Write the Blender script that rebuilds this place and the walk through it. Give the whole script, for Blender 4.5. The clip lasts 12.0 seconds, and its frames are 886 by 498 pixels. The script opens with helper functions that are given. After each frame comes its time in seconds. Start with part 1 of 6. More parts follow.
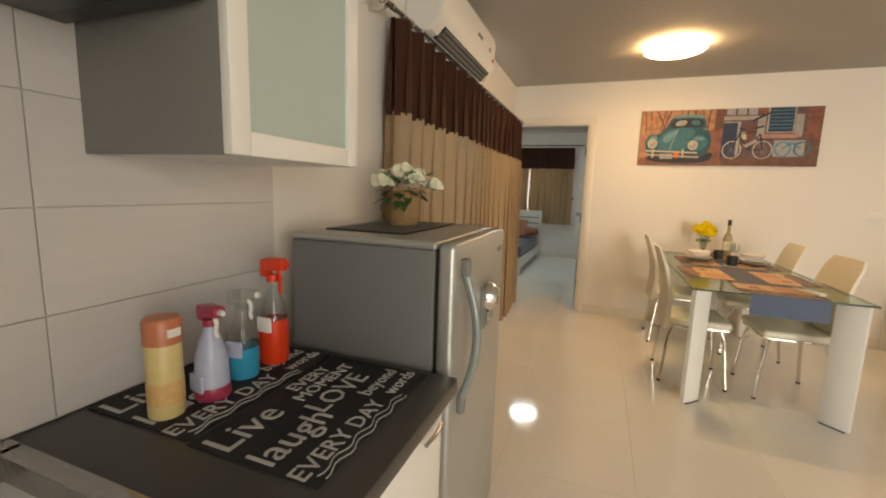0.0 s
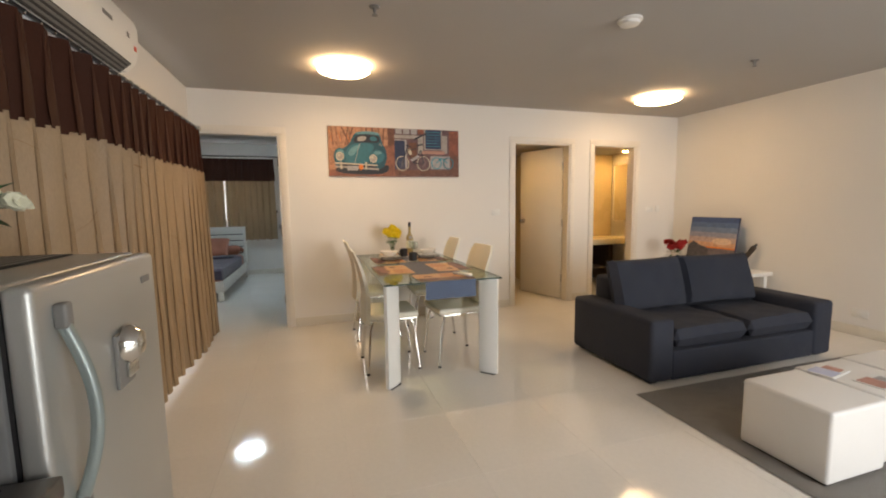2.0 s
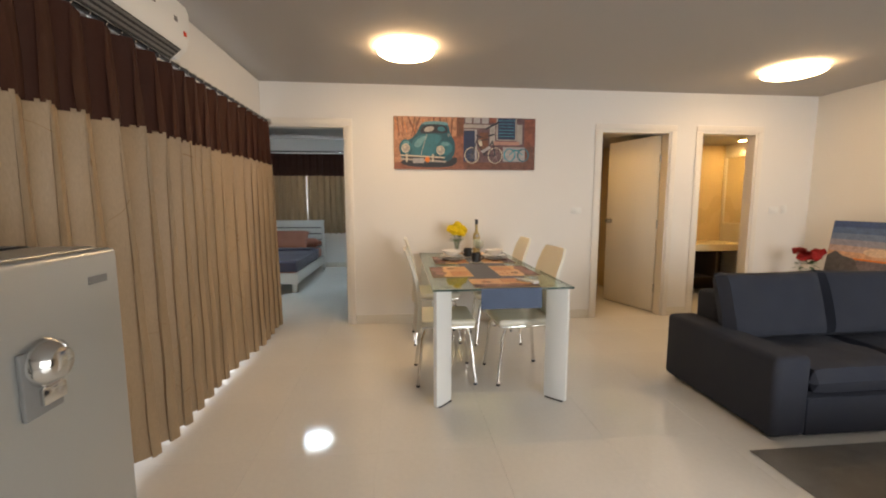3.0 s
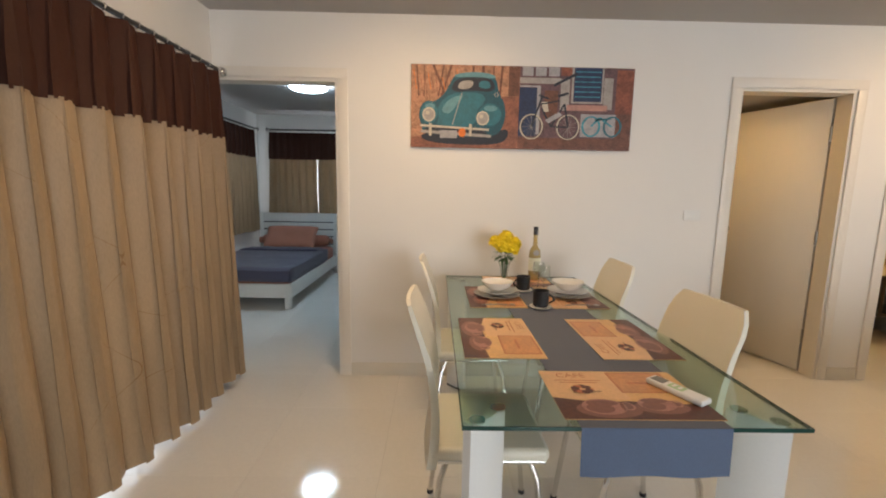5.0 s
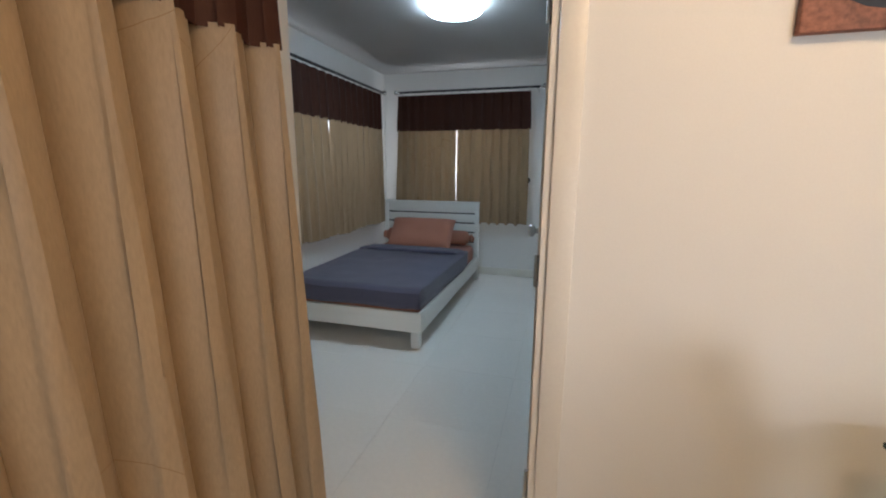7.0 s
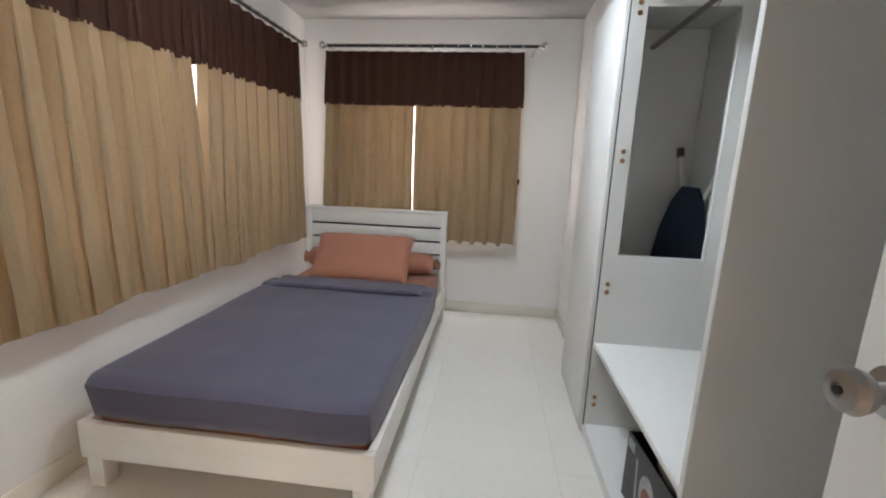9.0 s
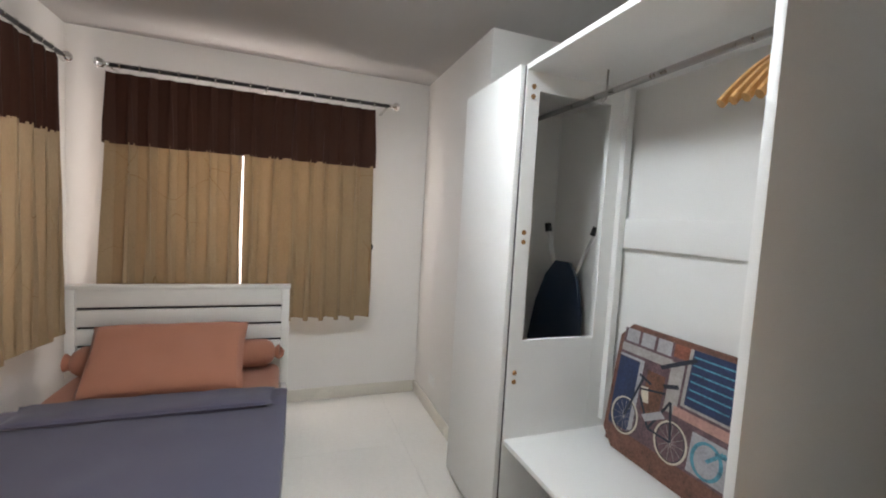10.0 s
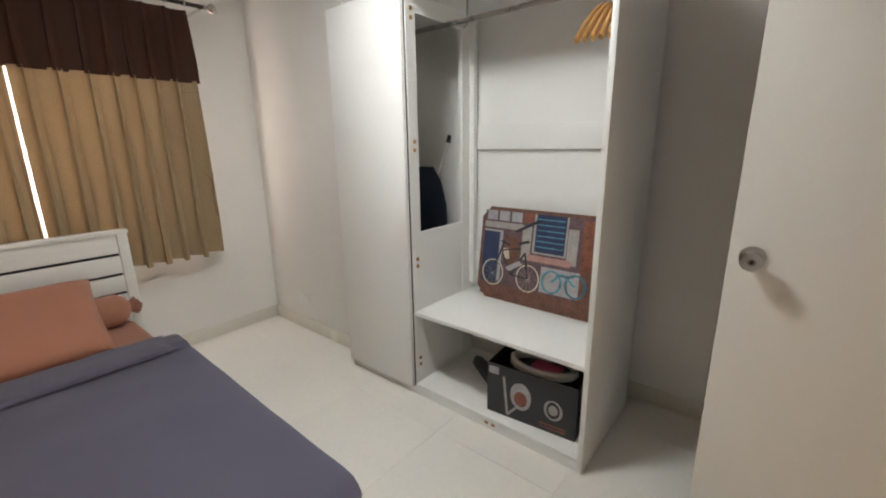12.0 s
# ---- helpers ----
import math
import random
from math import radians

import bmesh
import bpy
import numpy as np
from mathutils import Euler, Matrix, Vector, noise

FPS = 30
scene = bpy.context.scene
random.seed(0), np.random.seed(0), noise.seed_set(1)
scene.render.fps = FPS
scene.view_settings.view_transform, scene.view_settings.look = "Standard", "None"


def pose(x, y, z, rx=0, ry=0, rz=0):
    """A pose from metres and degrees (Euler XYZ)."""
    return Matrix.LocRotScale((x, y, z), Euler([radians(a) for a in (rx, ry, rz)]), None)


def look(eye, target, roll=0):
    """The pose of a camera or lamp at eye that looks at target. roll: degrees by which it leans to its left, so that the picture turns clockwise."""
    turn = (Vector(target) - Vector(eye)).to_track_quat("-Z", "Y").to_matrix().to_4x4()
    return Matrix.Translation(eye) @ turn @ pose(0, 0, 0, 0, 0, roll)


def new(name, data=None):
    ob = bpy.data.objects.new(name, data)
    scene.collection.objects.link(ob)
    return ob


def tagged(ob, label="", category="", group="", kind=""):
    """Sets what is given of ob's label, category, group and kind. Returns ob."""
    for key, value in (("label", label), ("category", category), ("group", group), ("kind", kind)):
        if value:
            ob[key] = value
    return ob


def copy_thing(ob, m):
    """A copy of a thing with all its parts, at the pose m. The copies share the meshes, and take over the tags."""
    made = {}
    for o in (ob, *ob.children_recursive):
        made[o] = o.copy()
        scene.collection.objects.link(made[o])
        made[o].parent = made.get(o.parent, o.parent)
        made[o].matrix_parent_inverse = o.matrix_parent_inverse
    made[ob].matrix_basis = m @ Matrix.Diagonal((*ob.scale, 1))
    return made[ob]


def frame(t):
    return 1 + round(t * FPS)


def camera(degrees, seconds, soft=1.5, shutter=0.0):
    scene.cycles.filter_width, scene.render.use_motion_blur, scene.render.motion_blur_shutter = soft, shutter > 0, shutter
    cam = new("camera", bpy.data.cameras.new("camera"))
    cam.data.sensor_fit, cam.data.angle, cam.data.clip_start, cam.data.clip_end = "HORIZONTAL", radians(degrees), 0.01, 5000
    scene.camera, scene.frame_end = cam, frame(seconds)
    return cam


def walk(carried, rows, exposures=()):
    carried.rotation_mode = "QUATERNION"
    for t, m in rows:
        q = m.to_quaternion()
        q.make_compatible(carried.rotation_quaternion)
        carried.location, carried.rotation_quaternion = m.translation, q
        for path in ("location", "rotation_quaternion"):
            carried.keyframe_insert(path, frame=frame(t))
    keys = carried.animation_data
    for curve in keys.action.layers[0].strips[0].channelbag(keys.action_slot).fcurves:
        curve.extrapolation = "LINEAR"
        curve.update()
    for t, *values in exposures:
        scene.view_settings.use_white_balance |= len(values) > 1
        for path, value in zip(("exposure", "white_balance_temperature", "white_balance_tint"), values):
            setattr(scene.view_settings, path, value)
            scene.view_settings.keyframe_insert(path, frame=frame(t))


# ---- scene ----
cam = camera(93.9, 12.0, soft=2.0)
PATH = [
    (0, (0.158, 0.611, 1.315), (-0.533, 2.465, 1.029), 1.9),
    (0.5, (0.194, 0.593, 1.331), (0.125, 2.578, 1.097), -0.4),
    (1, (0.196, 0.54, 1.33), (0.502, 2.504, 1.106), -1.2),
    (1.5, (0.292, 0.58, 1.317), (0.838, 2.492, 1.1), -0.9),
    (2, (0.301, 0.701, 1.31), (0.892, 2.599, 1.095), -0.8),
    (2.5, (0.367, 0.85, 1.303), (0.792, 2.792, 1.085), -0.5),
    (3, (0.55, 1.034, 1.291), (0.75, 3.011, 1.066), 0.0),
    (3.2, (0.591, 1.126, 1.281), (0.731, 3.109, 1.057), 0.2),
    (4.8, (0.661, 2.371, 1.359), (0.731, 4.35, 1.082), 0.8),
    (5, (0.664, 2.524, 1.34), (0.699, 4.504, 1.061), 1.0),
    (5.5, (0.625, 2.913, 1.337), (0.48, 4.882, 1.015), 1.0),
    (6, (0.417, 3.349, 1.346), (0.083, 5.288, 0.989), 0.7),
    (6.5, (0.236, 3.826, 1.343), (-0.301, 5.718, 0.983), 0.2),
    (8.3, (-0.46, 5.277, 1.366), (-0.962, 7.157, 0.905), 1.3),
    (8.5, (-0.493, 5.424, 1.361), (-0.955, 7.316, 0.904), 1.1),
    (9, (-0.565, 5.752, 1.308), (-0.782, 7.702, 0.92), 2.2),
    (9.5, (-0.664, 6.005, 1.335), (-0.483, 7.974, 1.036), 2.9),
    (10, (-0.918, 6.182, 1.438), (-0.228, 8.054, 1.299), 3.2),
    (10.5, (-1.117, 6.314, 1.518), (-0.051, 8.005, 1.466), 1.8),
    (11, (-1.37, 6.338, 1.511), (-0.08, 7.862, 1.39), -0.0),
    (11.5, (-1.522, 6.277, 1.446), (-0.149, 7.695, 1.123), -1.1),
    (12, (-1.555, 6.242, 1.394), (-0.059, 7.475, 0.901), -0.8),
]
EXPOSURES = [(0.0, 0.12, 8200, 11), (0.5, 0.08, 7000, 11), (1.0, 0.05, 6900, 12), (2.5, 0.03, 6750, 11), (5.5, 0.0, 6150, 10), (6.5, 0.0, 6050, 10), (8.3, 0.9, 6900, 20), (9.5, 0.98, 7700, 22), (11.0, 0.95, 7900, 24), (12.0, 0.93, 8500, 23)]
walk(cam, [(t, look(eye, target, roll)) for t, eye, target, roll in PATH], EXPOSURES)

# ---- world and light ----
world = bpy.data.worlds.new("world")
scene.world = world
world.use_nodes = True
wn = world.node_tree
sky = wn.nodes.new("ShaderNodeTexSky")
sky.sky_type, sky.sun_disc = "NISHITA", False
sky.sun_elevation, sky.sun_rotation = radians(55), radians(110)
wn.links.new(sky.outputs[0], wn.nodes["Background"].inputs[0])
wn.nodes["Background"].inputs[1].default_value = 0.15
sun = new("sun", bpy.data.lights.new("sun", "SUN"))
sun.data.energy, sun.data.angle, sun.data.color = 3.0, radians(0.5), (1.0, 0.95, 0.88)
sun.matrix_world = look((6, -2, 10), (0, 0, 0))
LAMP_WARM, LAMP_COOL, LAMP_BATH = 34.5, 37.5, 330.0
# daylight of the balcony glazing at the far end of the living room
day = new("balcony_daylight", bpy.data.lights.new("balcony_daylight", "AREA"))
day.data.shape, day.data.size, day.data.size_y, day.data.energy, day.data.color = "RECTANGLE", 2.8, 2.0, 86.0, (0.96, 0.96, 0.95)
day.data.spread = radians(135)
day.matrix_world = look((3.3, -1.50, 1.35), (2.6, 2.4, 0.0))
for nm, eye, to, sx, sz, watts in (("window_daylight", (-0.87, 3.78, 1.0), (1, 3.78, 1.0), 2.4, 1.9, 30.0), ("window_daylight", (-2.29, 7.87, 1.48), (0, 7.87, 1.48), 2.1, 1.25, 25.0), ("window_daylight", (-1.17, 9.47, 1.48), (-1.17, 7, 1.48), 1.25, 1.25, 18.0)):
    sky_lamp = new(nm, bpy.data.lights.new(nm, "AREA"))
    sky_lamp.data.shape, sky_lamp.data.size, sky_lamp.data.size_y, sky_lamp.data.energy, sky_lamp.data.color = "RECTANGLE", sx, sz, watts, (0.90, 0.95, 1.0)
    sky_lamp.matrix_world = look(eye, to)


# ---- materials ----
def surf(name, color, rough=0.5, var=0.06, scale=3.0, fine=60.0, bump=0.05, metal=0.0, coat=0.0, alpha=None, sheen=0.0, rand=0.0, stretch=(1, 1, 1), emit=None, strength=0.0, depth=0.004):
    m = bpy.data.materials.new(name)
    m.use_nodes = True
    n, l = m.node_tree.nodes, m.node_tree.links
    b = n["Principled BSDF"]
    tc = n.new("ShaderNodeTexCoord")
    mp = n.new("ShaderNodeMapping")
    mp.inputs["Scale"].default_value = stretch
    l.new(tc.outputs["Object"], mp.inputs[0])
    big, small = n.new("ShaderNodeTexNoise"), n.new("ShaderNodeTexNoise")
    big.inputs["Scale"].default_value, small.inputs["Scale"].default_value = scale, fine
    big.inputs["Detail"].default_value, small.inputs["Detail"].default_value = 4, 3
    for t in (big, small):
        l.new(mp.outputs[0], t.inputs["Vector"])
    mix = n.new("ShaderNodeMath")
    mix.operation = "ADD"
    l.new(big.outputs["Fac"], mix.inputs[0])
    l.new(small.outputs["Fac"], mix.inputs[1])
    last = mix.outputs[0]
    if rand:
        info, mul, add = n.new("ShaderNodeObjectInfo"), n.new("ShaderNodeMath"), n.new("ShaderNodeMath")
        mul.operation, add.operation = "MULTIPLY", "ADD"
        l.new(info.outputs["Random"], mul.inputs[0])
        mul.inputs[1].default_value = rand
        l.new(mul.outputs[0], add.inputs[0])
        l.new(last, add.inputs[1])
        last = add.outputs[0]
    ramp = n.new("ShaderNodeMapRange")
    ramp.inputs["From Min"].default_value, ramp.inputs["From Max"].default_value = 0.6, 1.4 + rand
    ramp.inputs["To Min"].default_value, ramp.inputs["To Max"].default_value = 1 - var, 1 + var
    l.new(last, ramp.inputs["Value"])
    col = n.new("ShaderNodeVectorMath")
    col.operation = "SCALE"
    col.inputs[0].default_value = color
    l.new(ramp.outputs[0], col.inputs["Scale"])
    l.new(col.outputs[0], b.inputs["Base Color"])
    b.inputs["Roughness"].default_value, b.inputs["Metallic"].default_value = rough, metal
    b.inputs["Coat Weight"].default_value, b.inputs["Sheen Weight"].default_value = coat, sheen
    rr = n.new("ShaderNodeMapRange")
    rr.inputs["From Min"].default_value, rr.inputs["From Max"].default_value = 0.3, 0.7
    rr.inputs["To Min"].default_value, rr.inputs["To Max"].default_value = max(0.0, rough * 0.85), min(1.0, rough * 1.15)
    l.new(big.outputs["Fac"], rr.inputs["Value"])
    l.new(rr.outputs[0], b.inputs["Roughness"])
    if bump:
        bp = n.new("ShaderNodeBump")
        bp.inputs["Strength"].default_value, bp.inputs["Distance"].default_value = bump, depth
        l.new(small.outputs["Fac"], bp.inputs["Height"])
        l.new(bp.outputs[0], b.inputs["Normal"])
    if emit:
        b.inputs["Emission Color"].default_value, b.inputs["Emission Strength"].default_value = (*emit, 1), strength
    return m


def glass(name, color, rough=0.0):
    m = bpy.data.materials.new(name)
    m.use_nodes = True
    b = m.node_tree.nodes["Principled BSDF"]
    b.inputs["Base Color"].default_value = (*color, 1)
    b.inputs["Roughness"].default_value, b.inputs["Transmission Weight"].default_value, b.inputs["IOR"].default_value = rough, 1.0, 1.45
    return m


def thin_glass(name, color, gloss=0.1):
    m = bpy.data.materials.new(name)
    m.use_nodes = True
    n, l = m.node_tree.nodes, m.node_tree.links
    t, g, mx, fr = n.new("ShaderNodeBsdfTransparent"), n.new("ShaderNodeBsdfGlossy"), n.new("ShaderNodeMixShader"), n.new("ShaderNodeMapRange")
    lw, pw = n.new("ShaderNodeLayerWeight"), n.new("ShaderNodeMath")
    pw.operation, pw.inputs[1].default_value = "POWER", 4.0
    l.new(lw.outputs["Facing"], pw.inputs[0])
    l.new(pw.outputs[0], fr.inputs["Value"])
    fr.inputs["To Min"].default_value, fr.inputs["To Max"].default_value = 0.04, 0.9
    t.inputs[0].default_value = (*color, 1)
    g.inputs["Roughness"].default_value = 0.02
    l.new(fr.outputs[0], mx.inputs[0])
    l.new(t.outputs[0], mx.inputs[1])
    l.new(g.outputs[0], mx.inputs[2])
    l.new(mx.outputs[0], n["Material Output"].inputs[0])
    return m


def cloth(name, color, through_light, scale=9.0, shine=0.7, tint=None):
    m = surf(name, color, shine, 0.16, scale, 220.0, 0.30, stretch=(1, 1, 0.25), depth=0.001)
    n, l = m.node_tree.nodes, m.node_tree.links
    n["Principled BSDF"].inputs["Specular IOR Level"].default_value = 0.2
    tr, mx = n.new("ShaderNodeBsdfTranslucent"), n.new("ShaderNodeMixShader")
    tr.inputs[0].default_value = (*(tint or color), 1)
    mx.inputs[0].default_value = through_light
    l.new(n["Principled BSDF"].outputs[0], mx.inputs[1])
    l.new(tr.outputs[0], mx.inputs[2])
    l.new(mx.outputs[0], n["Material Output"].inputs[0])
    return m


WALL = surf("wall_paint", (0.80, 0.78, 0.75), 0.65, 0.025, 1.2, 180, 0.08)
# Ceilings are white; their dimmer light is put into this grey.
CEIL = surf("ceiling_paint_dimmed", (0.44, 0.425, 0.41), 0.8, 0.02, 1.0, 150, 0.06)
TRIM = surf("trim_paint", (0.78, 0.74, 0.68), 0.4, 0.03, 2, 120, 0.04)
SKIRT = surf("skirting_tile", (0.74, 0.70, 0.62), 0.25, 0.03, 2, 120, 0.03)
TILE = surf("polished_floor_tile", (0.80, 0.77, 0.72), 0.07, 0.04, 1.6, 40, 0.006, coat=0.0, rand=0.1)
GROUT = surf("grout", (0.74, 0.71, 0.66), 0.8, 0.1, 5, 90, 0.2)
# White tiles; shade from cabinet and hood is put into an even grey.
SPLASH = surf("rippled_wall_tile", (0.62, 0.60, 0.60), 0.3, 0.04, 3, 26, 0.35, rand=0.1, stretch=(1, 0.35, 1.6))
DOOR = surf("door_laminate", (0.74, 0.71, 0.66), 0.45, 0.03, 2, 160, 0.04, stretch=(3, 3, 0.4))
WHITE = surf("white_lacquer", (0.82, 0.82, 0.80), 0.35, 0.025, 2, 140, 0.03)
BOARD = surf("white_melamine", (0.80, 0.80, 0.78), 0.4, 0.025, 2, 200, 0.03)
PLASTIC = surf("white_plastic", (0.80, 0.80, 0.78), 0.35, 0.02, 2, 100, 0.01)
# Grey lowered for hood shade on the cabinet side; other parts share it.
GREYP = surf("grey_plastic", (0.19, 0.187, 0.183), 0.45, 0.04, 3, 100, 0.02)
HOOD = surf("dark_grey_metal", (0.07, 0.068, 0.066), 0.4, 0.06, 3, 100, 0.02, metal=0.3)
HANDLE = surf("grey_green_handle", (0.26, 0.31, 0.31), 0.3, 0.04, 3, 100, 0.01, metal=0.3)
BLACKP = surf("black_plastic", (0.02, 0.02, 0.022), 0.4, 0.1, 4, 100, 0.02)
CHROME = surf("chrome", (0.75, 0.74, 0.72), 0.14, 0.04, 4, 60, 0.0, metal=1.0)
STEEL = surf("brushed_steel", (0.42, 0.41, 0.40), 0.3, 0.06, 3, 90, 0.03, metal=1.0, stretch=(1, 8, 1))
SILVER = surf("silver_painted_steel", (0.44, 0.45, 0.44), 0.32, 0.03, 3, 250, 0.02, metal=0.55)
FRIDGE_SIDE = surf("grey_pebbled_steel", (0.16, 0.165, 0.17), 0.5, 0.05, 3, 320, 0.12)
BROWN = cloth("dark_brown_curtain", (0.055, 0.020, 0.012), 0.01)
BEIGE = cloth("beige_satin_curtain", (0.35, 0.248, 0.15), 0.07, shine=0.40, tint=(0.50, 0.29, 0.13))

def embroider(m):
    """Thin wandering thread lines on the cloth."""
    n, l = m.node_tree.nodes, m.node_tree.links
    b = n["Principled BSDF"]
    src = b.inputs["Base Color"].links[0].from_socket
    tc, nz, sub, ab, lt, mk, mu, mx = (n.new(k) for k in ("ShaderNodeTexCoord", "ShaderNodeTexNoise", "ShaderNodeMath", "ShaderNodeMath", "ShaderNodeMath", "ShaderNodeTexNoise", "ShaderNodeMath", "ShaderNodeMix"))
    nz.inputs["Scale"].default_value, nz.inputs["Detail"].default_value = 2.6, 0.0
    mk.inputs["Scale"].default_value, mk.inputs["Detail"].default_value = 1.9, 0.0
    l.new(tc.outputs["Object"], nz.inputs["Vector"])
    l.new(tc.outputs["Object"], mk.inputs["Vector"])
    sub.operation, sub.inputs[1].default_value = "SUBTRACT", 0.5
    ab.operation = "ABSOLUTE"
    lt.operation, lt.inputs[1].default_value = "LESS_THAN", 0.0016
    mu.operation = "MULTIPLY"
    g = n.new("ShaderNodeMath")
    g.operation, g.inputs[1].default_value = "GREATER_THAN", 0.57
    l.new(nz.outputs["Fac"], sub.inputs[0])
    l.new(sub.outputs[0], ab.inputs[0])
    l.new(ab.outputs[0], lt.inputs[0])
    l.new(mk.outputs["Fac"], g.inputs[0])
    l.new(lt.outputs[0], mu.inputs[0])
    l.new(g.outputs[0], mu.inputs[1])
    mx.data_type = "RGBA"
    l.new(mu.outputs[0], mx.inputs["Factor"])
    l.new(src, mx.inputs[6])
    mx.inputs[7].default_value = (0.26, 0.16, 0.08, 1)
    l.new(mx.outputs[2], b.inputs["Base Color"])


embroider(BEIGE)
SOFA = surf("slate_weave", (0.026, 0.030, 0.045), 0.95, 0.25, 8, 420, 0.5)
RUG = surf("grey_rug", (0.20, 0.18, 0.16), 1.0, 0.35, 9, 260, 1.0, sheen=0.3, depth=0.01)
LEATHER = surf("cream_leatherette", (0.80, 0.76, 0.64), 0.38, 0.04, 3, 260, 0.1)
WLEATHER = surf("white_leatherette", (0.80, 0.79, 0.77), 0.4, 0.03, 3, 240, 0.12)
GLASS_TOP = thin_glass("green_table_glass", (0.80, 0.90, 0.85))
GLASS_EDGE = surf("glass_edge", (0.02, 0.06, 0.05), 0.1, 0.1, 3, 60, 0)
CLEAR = thin_glass("clear_glass", (0.93, 0.95, 0.94))
PANE = thin_glass("window_glass", (0.9, 0.94, 0.94))
FROST = surf("frosted_glass", (0.44, 0.54, 0.52), 0.5, 0.03, 2, 200, 0.03)
MIRROR = surf("mirror", (0.9, 0.9, 0.9), 0.02, 0.0, 2, 50, 0.0, metal=1.0)
RUNNER = surf("blue_grey_runner", (0.135, 0.15, 0.195), 0.9, 0.12, 8, 380, 0.4)
RUNNER_DROP = surf("blue_runner_drop", (0.105, 0.14, 0.22), 0.9, 0.12, 8, 380, 0.4)
ORANGE = surf("placemat_orange", (0.62, 0.30, 0.13), 0.4, 0.22, 14, 90, 0.03)
TAN = surf("placemat_tan", (0.70, 0.44, 0.19), 0.4, 0.18, 12, 90, 0.03)
RUST = surf("placemat_rust", (0.50, 0.17, 0.075), 0.4, 0.25, 16, 90, 0.03)
KEYPAD = surf("pale_green_keys", (0.42, 0.60, 0.34), 0.45, 0.05, 8, 90, 0.01)
PEACH = surf("placemat_peach", (0.74, 0.47, 0.25), 0.4, 0.12, 12, 90, 0.03)
ROSE = surf("placemat_rose", (0.24, 0.105, 0.08), 0.4, 0.2, 18, 90, 0.03)
COCOA = surf("placemat_cocoa", (0.10, 0.035, 0.022), 0.4, 0.4, 20, 90, 0.03)
CERAMIC = surf("white_ceramic", (0.82, 0.81, 0.78), 0.15, 0.02, 3, 80, 0.0)
GREYC = surf("grey_ceramic", (0.42, 0.41, 0.39), 0.25, 0.06, 5, 80, 0.01)
COUNTER = surf("dark_laminate", (0.055, 0.052, 0.05), 0.35, 0.15, 6, 220, 0.05)
MATBLACK = surf("black_counter_mat", (0.012, 0.012, 0.014), 0.75, 0.2, 6, 320, 0.25)
CHALK = surf("white_print", (0.55, 0.55, 0.55), 0.8, 0.15, 30, 200, 0.0)
NAVY = surf("slate_blue_bedding", (0.085, 0.082, 0.125), 0.9, 0.08, 4, 420, 0.25, sheen=0.2)
TERRA = surf("terracotta_cotton", (0.40, 0.165, 0.105), 0.9, 0.07, 5, 420, 0.25, sheen=0.15)
WWOOD = surf("white_grained_wood", (0.76, 0.75, 0.71), 0.5, 0.06, 3, 40, 0.12, stretch=(0.5, 8, 8))
SLOT = surf("dark_slot", (0.015, 0.013, 0.015), 0.6, 0.1, 5, 90, 0)
LEAF = surf("leaf_green", (0.045, 0.12, 0.035), 0.5, 0.3, 20, 90, 0.1, rand=0.4)
YELLOW = surf("yellow_petal", (0.92, 0.72, 0.015), 0.6, 0.15, 20, 90, 0.1)
CREAMP = surf("cream_petal", (0.76, 0.76, 0.60), 0.6, 0.1, 20, 90, 0.1)
JUTE = surf("jute_pot", (0.30, 0.19, 0.09), 0.9, 0.25, 12, 120, 0.6)
RED = surf("red_petal", (0.35, 0.01, 0.012), 0.6, 0.2, 20, 90, 0.1)
WOODH = surf("light_varnished_wood", (0.58, 0.31, 0.12), 0.3, 0.15, 6, 60, 0.05, stretch=(1, 6, 1))
BATH = surf("bath_tile", (0.62, 0.50, 0.30), 0.3, 0.04, 2, 60, 0.03)
CREAM = surf("cream_stone", (0.72, 0.64, 0.45), 0.25, 0.06, 5, 90, 0.02)
DARKW = surf("dark_wood", (0.05, 0.035, 0.025), 0.5, 0.2, 4, 60, 0.1)
CAP = surf("orange_cap", (0.55, 0.19, 0.10), 0.4, 0.05, 4, 80, 0)
CAN = surf("pale_yellow_can", (0.68, 0.55, 0.26), 0.35, 0.05, 4, 80, 0)
PINK = surf("raspberry_plastic", (0.38, 0.04, 0.09), 0.35, 0.06, 4, 80, 0)
LILAC = surf("lilac_label", (0.45, 0.50, 0.68), 0.35, 0.1, 12, 80, 0)
BLUEL = surf("blue_liquid", (0.02, 0.30, 0.50), 0.1, 0.05, 4, 80, 0)
REDB = surf("red_orange_plastic", (0.72, 0.05, 0.015), 0.3, 0.06, 4, 80, 0)
GOLD = surf("straw_glass", (0.42, 0.34, 0.16), 0.12, 0.1, 6, 80, 0)
TEAL = surf("ironing_cover", (0.012, 0.028, 0.055), 0.85, 0.2, 6, 240, 0.2)
BRASS = surf("worn_brass", (0.38, 0.19, 0.08), 0.35, 0.15, 6, 80, 0, metal=0.8)
HEDGE = surf("facade_far", (0.55, 0.55, 0.53), 0.9, 0.1, 1, 20, 0.1)
GLOW_WARM = surf("warm_diffuser", (0.9, 0.8, 0.6), 0.5, 0, 2, 20, 0, emit=(1.0, 0.67, 0.36), strength=LAMP_WARM)
